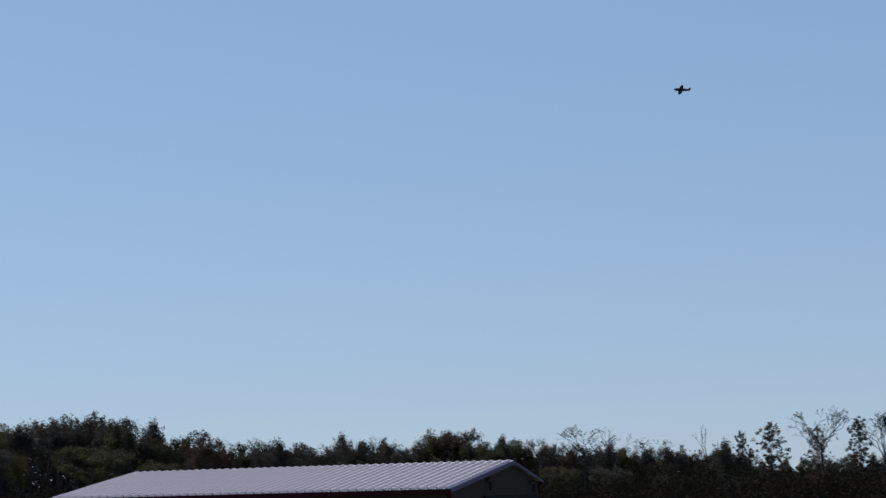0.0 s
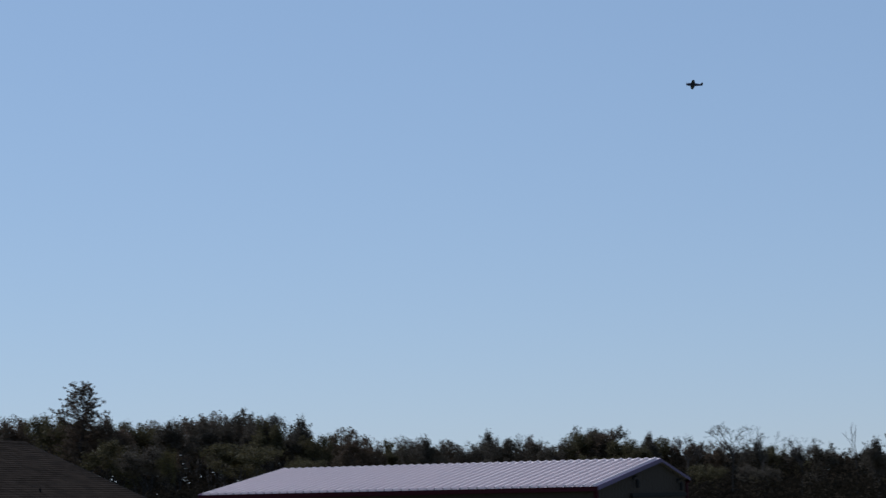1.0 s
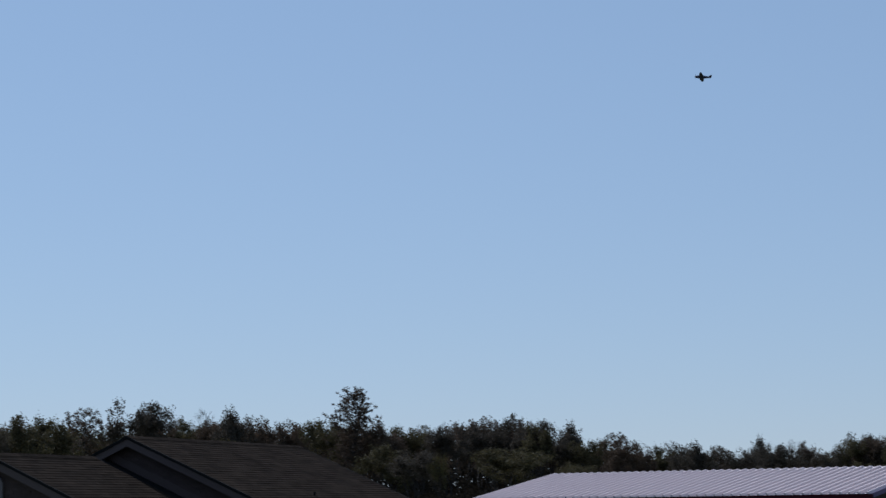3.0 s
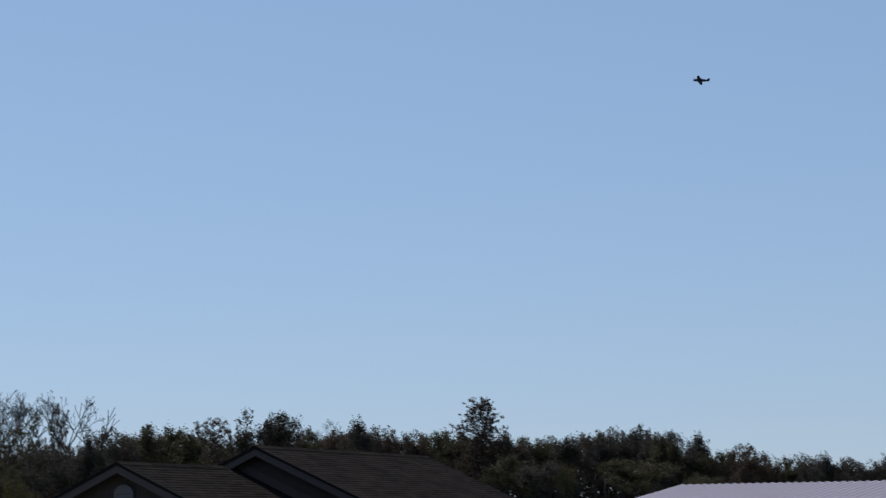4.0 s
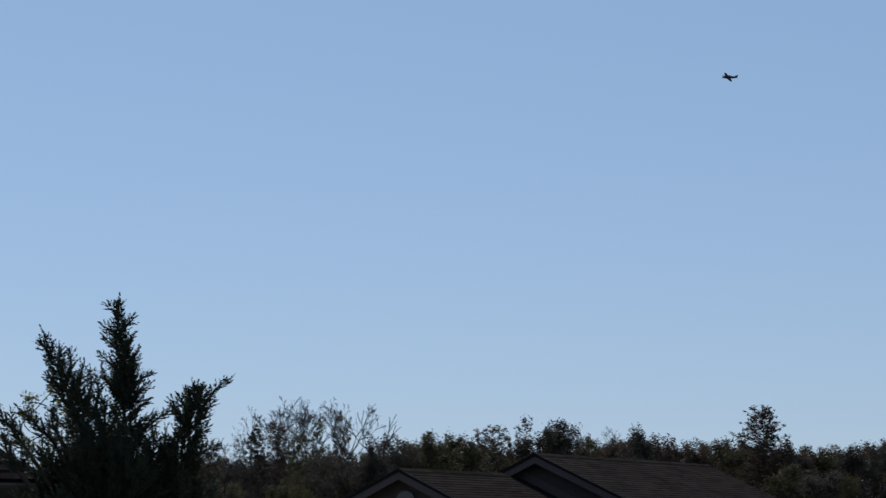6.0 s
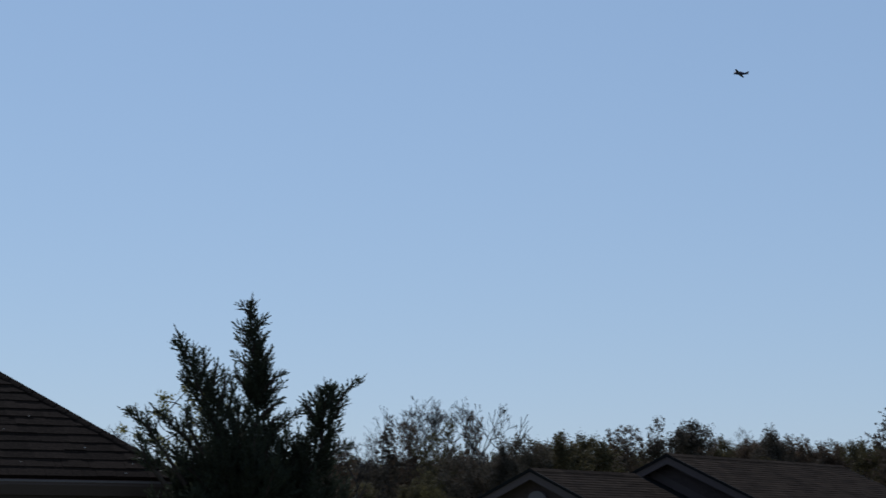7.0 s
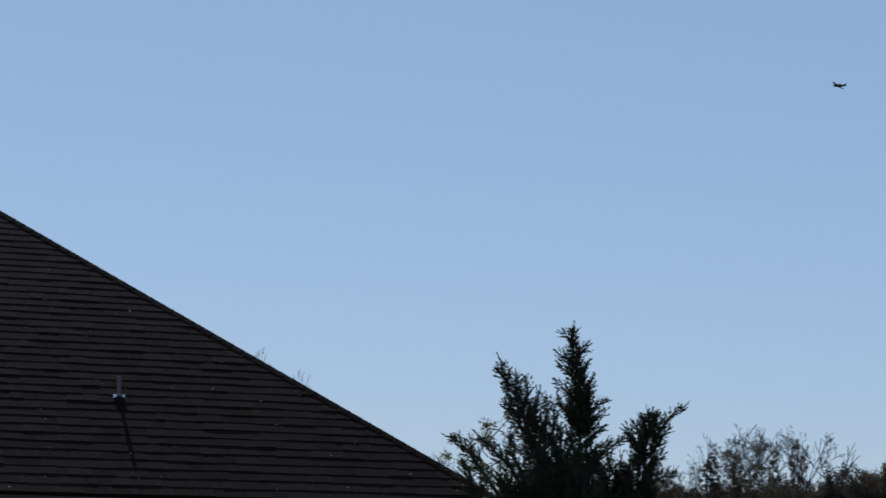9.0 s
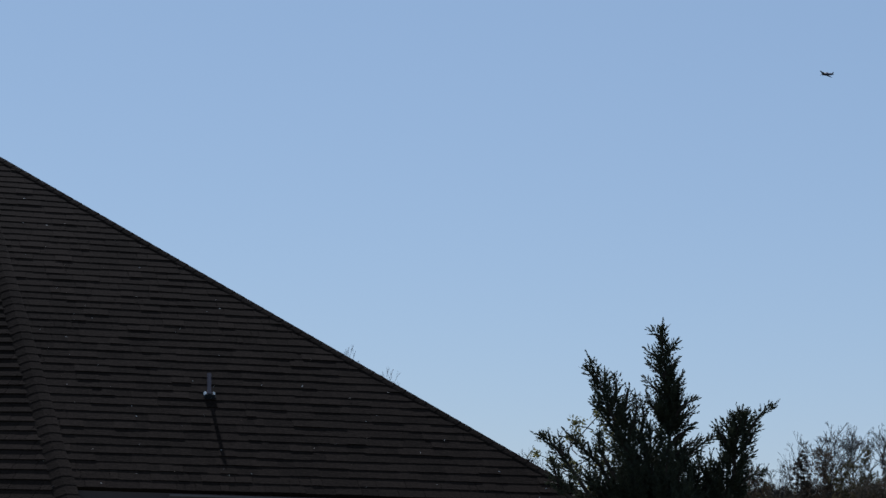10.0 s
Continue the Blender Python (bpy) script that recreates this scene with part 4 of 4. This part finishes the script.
    for tier in (((0.61, 3.46), (0.56, 3.58), (0.52, 3.65)), ((0.61, 3.41), (0.49, 3.53), (0.46, 3.61)), ((0.63, 3.56), (0.61, 3.65), (0.60, 3.70)), ((0.65, 3.56), (0.70, 3.65), (0.72, 3.71)), ((0.63, 3.37), (0.74, 3.51), (0.80, 3.60)), ((0.61, 3.23), (0.70, 3.32), (0.76, 3.37)), ((0.58, 3.04), (0.72, 3.16), (0.83, 3.22))):
        leader(list(tier), 0.17, 1.3, 0.1, 0.6, 0.08)
    leader([(0.07, 3.04, 0.1), (0.16, 3.30, 0.1), (0.30, 3.45, 0.1), (0.46, 3.55, 0.1)], 0.15, 1.6, 0.2, 0.5, 0.1)
    leader([(0.30, 2.90), (0.43, 3.18), (0.49, 3.31)], 0.24, 1.6, 0.1)
    # the dense body
    for s, z, d in ((0.16, 3.35, 0.1), (-0.42, 3.5, 0.1), (0.3, 3.05, 0.0), (-0.15, 3.6, -0.15), (-0.55, 3.1, 0.0), (0.55, 2.95, -0.2), (0.2, 3.1, -0.3), (-0.3, 3.4, -0.3), (0.0, 3.4, -0.35), (-0.2, 3.5, 0.2), (0.12, 3.3, -0.2), (-0.05, 3.3, 0.25), (0.42, 2.85, 0.2), (0.6, 2.8, 0.1), (-0.4, 3.15, -0.2), (-0.7, 2.9, 0.1), (0.85, 2.85, 0.0), (0.24, 3.2, 0.0), (0.33, 3.08, 0.1), (0.45, 3.0, -0.1), (-0.75, 3.0, 0.0), (-0.62, 3.15, 0.15), (-0.9, 2.8, 0.0), (0.4, 3.3, 0.05), (0.5, 3.25, -0.05), (0.3, 3.35, 0.0), (0.6, 3.15, 0.0), (0.7, 3.05, 0.1), (-0.7, 3.2, 0.05)):
        leader([(s * 0.2, 1.9, 0), (s * 0.7, z - 0.8, d), (s, z, d)], 0.55, 0.95, 0.1, 0.6)
    for k in range(26):
        a = k * 2.4
        s, d = math.cos(a), math.sin(a)
        h = 1.0 + 1.9 * (k / 26)
        reach = 1.25 * (1 - 0.42 * k / 26)
        leader([(0.05, h - 0.6), (0.45 * s * reach, h - 0.1, 0.45 * d * reach), (s * reach, h + 0.3, d * reach)], 0.45, 0.35, 0.1, 0.5)
    part("foliage", (nv, [], nf), JUNIPER, root)


juniper()


# ---- small leafy trees beside the juniper ----
sap = open_tree(41, "small yellow-green sapling with sparse leaves", LEAF_YELLOW, height=4.25, half=0.55, start=0.3, limbs=34, clump=0.11, per=26, size=0.026, full=0.6, top=0.3)
tagged(sap, category="sapling", group="saplings")
sap.matrix_basis = Matrix.Translation(place(33.55, 26))
copy_thing(sap, Matrix.Translation(place(32.85, 25)) @ pose(0, 0, 0, 0, 0, 130))


# ---- aircraft ----
def aircraft():
    root = thing("propeller_aircraft", Matrix.Identity(4), "dark single-engined low-wing propeller aircraft in flight", "aircraft")
    # x forward, y to its left, z up
    bm = bmesh.new()
    lathe(bm, pose(0, 0, 0, 0, 90, 0), [(-5.6, 0.1), (-4.6, 0.36), (-2.5, 0.62), (-0.5, 0.8), (1.2, 0.8), (2.8, 0.68), (3.5, 0.48), (3.62, 0.34)], 14)
    for v in bm.verts:
        v.co.z *= 1.22
    body = part("fuselage", bm, PLANE_DARK, root)
    bm = bmesh.new()
    lathe(bm, pose(3.6, 0, 0, 0, 90, 0), [(0, 0.38), (0.3, 0.3), (0.6, 0.12), (0.68, 0.03)], 12)
    part("spinner", bm, PLANE_RED, root)
    prop = part("propeller", lathe(bmesh.new(), pose(3.66, 0, 0, 0, 90, 0), [(0, 0.1), (0.12, 0.1)], 8), PLANE_DARK, root)
    for k in range(4):
        bm = bmesh.new()
        box(bm, pose(3.7, 0, 0, 90 * k + 30), -0.03, 0.03, -0.1, 0.1, 0.1, 1.65)
        part("blade", bm, PLANE_DARK, prop)
    bm = bmesh.new()
    bmesh.ops.create_uvsphere(bm, u_segments=14, v_segments=8, radius=1.0, matrix=Matrix.Translation((-0.2, 0, 0.78)) @ Matrix.Diagonal((1.15, 0.4, 0.45, 1)))
    part("canopy", bm, CANOPY, root)

    def panel(name, stations, mat):
        """A lifting surface through stations of (leading x, trailing x, y, z, thickness, upright)."""
        bm = bmesh.new()
        rings = []
        for lead, trail, y, z, th, upright in stations:
            c = trail - lead
            shape = [(0, 0), (0.1, 0.6), (0.35, 1.0), (0.7, 0.6), (1, 0.05), (1, -0.05), (0.7, -0.4), (0.35, -0.6), (0.1, -0.45)]
            rings.append([bm.verts.new((lead + c * q, y + (th * h / 2 if upright else 0), z + (0 if upright else th * h / 2))) for q, h in shape])
        for p, q in zip(rings, rings[1:]):
            for i in range(len(p)):
                bm.faces.new((p[i], p[(i + 1) % len(p)], q[(i + 1) % len(q)], q[i]))
        bm.faces.new(rings[0])
        bm.faces.new(rings[-1][::-1])
        return part(name, bm, mat, root)

    for s in (1, -1):
        panel("wing", [(1.5, -1.2, s * 0.3, -0.5, 0.4, 0), (1.3, -1.0, s * 2.6, -0.3, 0.3, 0), (0.9, -0.55, s * 4.9, -0.1, 0.2, 0), (0.55, -0.35, s * 5.55, -0.04, 0.1, 0)], PLANE_DARK)
        panel("tailplane", [(-4.0, -5.2, s * 0.1, 0.3, 0.16, 0), (-4.35, -5.2, s * 1.2, 0.32, 0.1, 0), (-4.6, -5.1, s * 1.55, 0.32, 0.05, 0)], PLANE_DARK)
    panel("fin", [(-3.9, -5.6, 0, 0.2, 0.16, 1), (-4.6, -5.75, 0, 1.2, 0.1, 1), (-4.95, -5.6, 0, 1.65, 0.05, 1)], PLANE_RED)
    return root


plane_ob = aircraft()
# seconds, degrees left, elevation
FLIGHT = [
    (0.0, -6.683, 10.901), (0.5, -4.828, 10.946), (1.0, -2.998, 11.066), (1.5, -1.228, 11.207), (2.0, 0.598, 11.314), (2.5, 2.385, 11.441),
    (4.0, 7.694, 11.828), (4.5, 9.448, 11.966), (5.0, 11.205, 12.064), (5.5, 12.920, 12.127), (7.0, 17.932, 12.299), (7.5, 19.551, 12.372),
    (8.0, 21.077, 12.483), (8.5, 22.683, 12.551), (9.0, 24.141, 12.645), (9.5, 25.569, 12.763), (10.0, 26.926, 12.869),
]


def motions():
    rows = []
    for t, left, up in FLIGHT:
        aspect = -9.0 + 5.3 * t
        dist = 1210 + 20 * sum(math.sin(radians(-9.0 + 5.3 * k / 10)) * 0.1 for k in range(int(round(t * 10))))
        p = place(left, dist, EYE + dist * math.tan(radians(up)))
        # it flies to the left, climbing and turning away as it goes, banked away from the camera
        heading = 180 + left - aspect
        rows.append((t, Matrix.Translation(p) @ pose(0, 0, 0, 0, 0, heading) @ pose(0, 0, 0, 0, -3.5 - 0.85 * t, 0) @ pose(0, 0, 0, 18 - 0.9 * max(0, t - 5), 0, 0)))
    walk(plane_ob, rows)


motions()
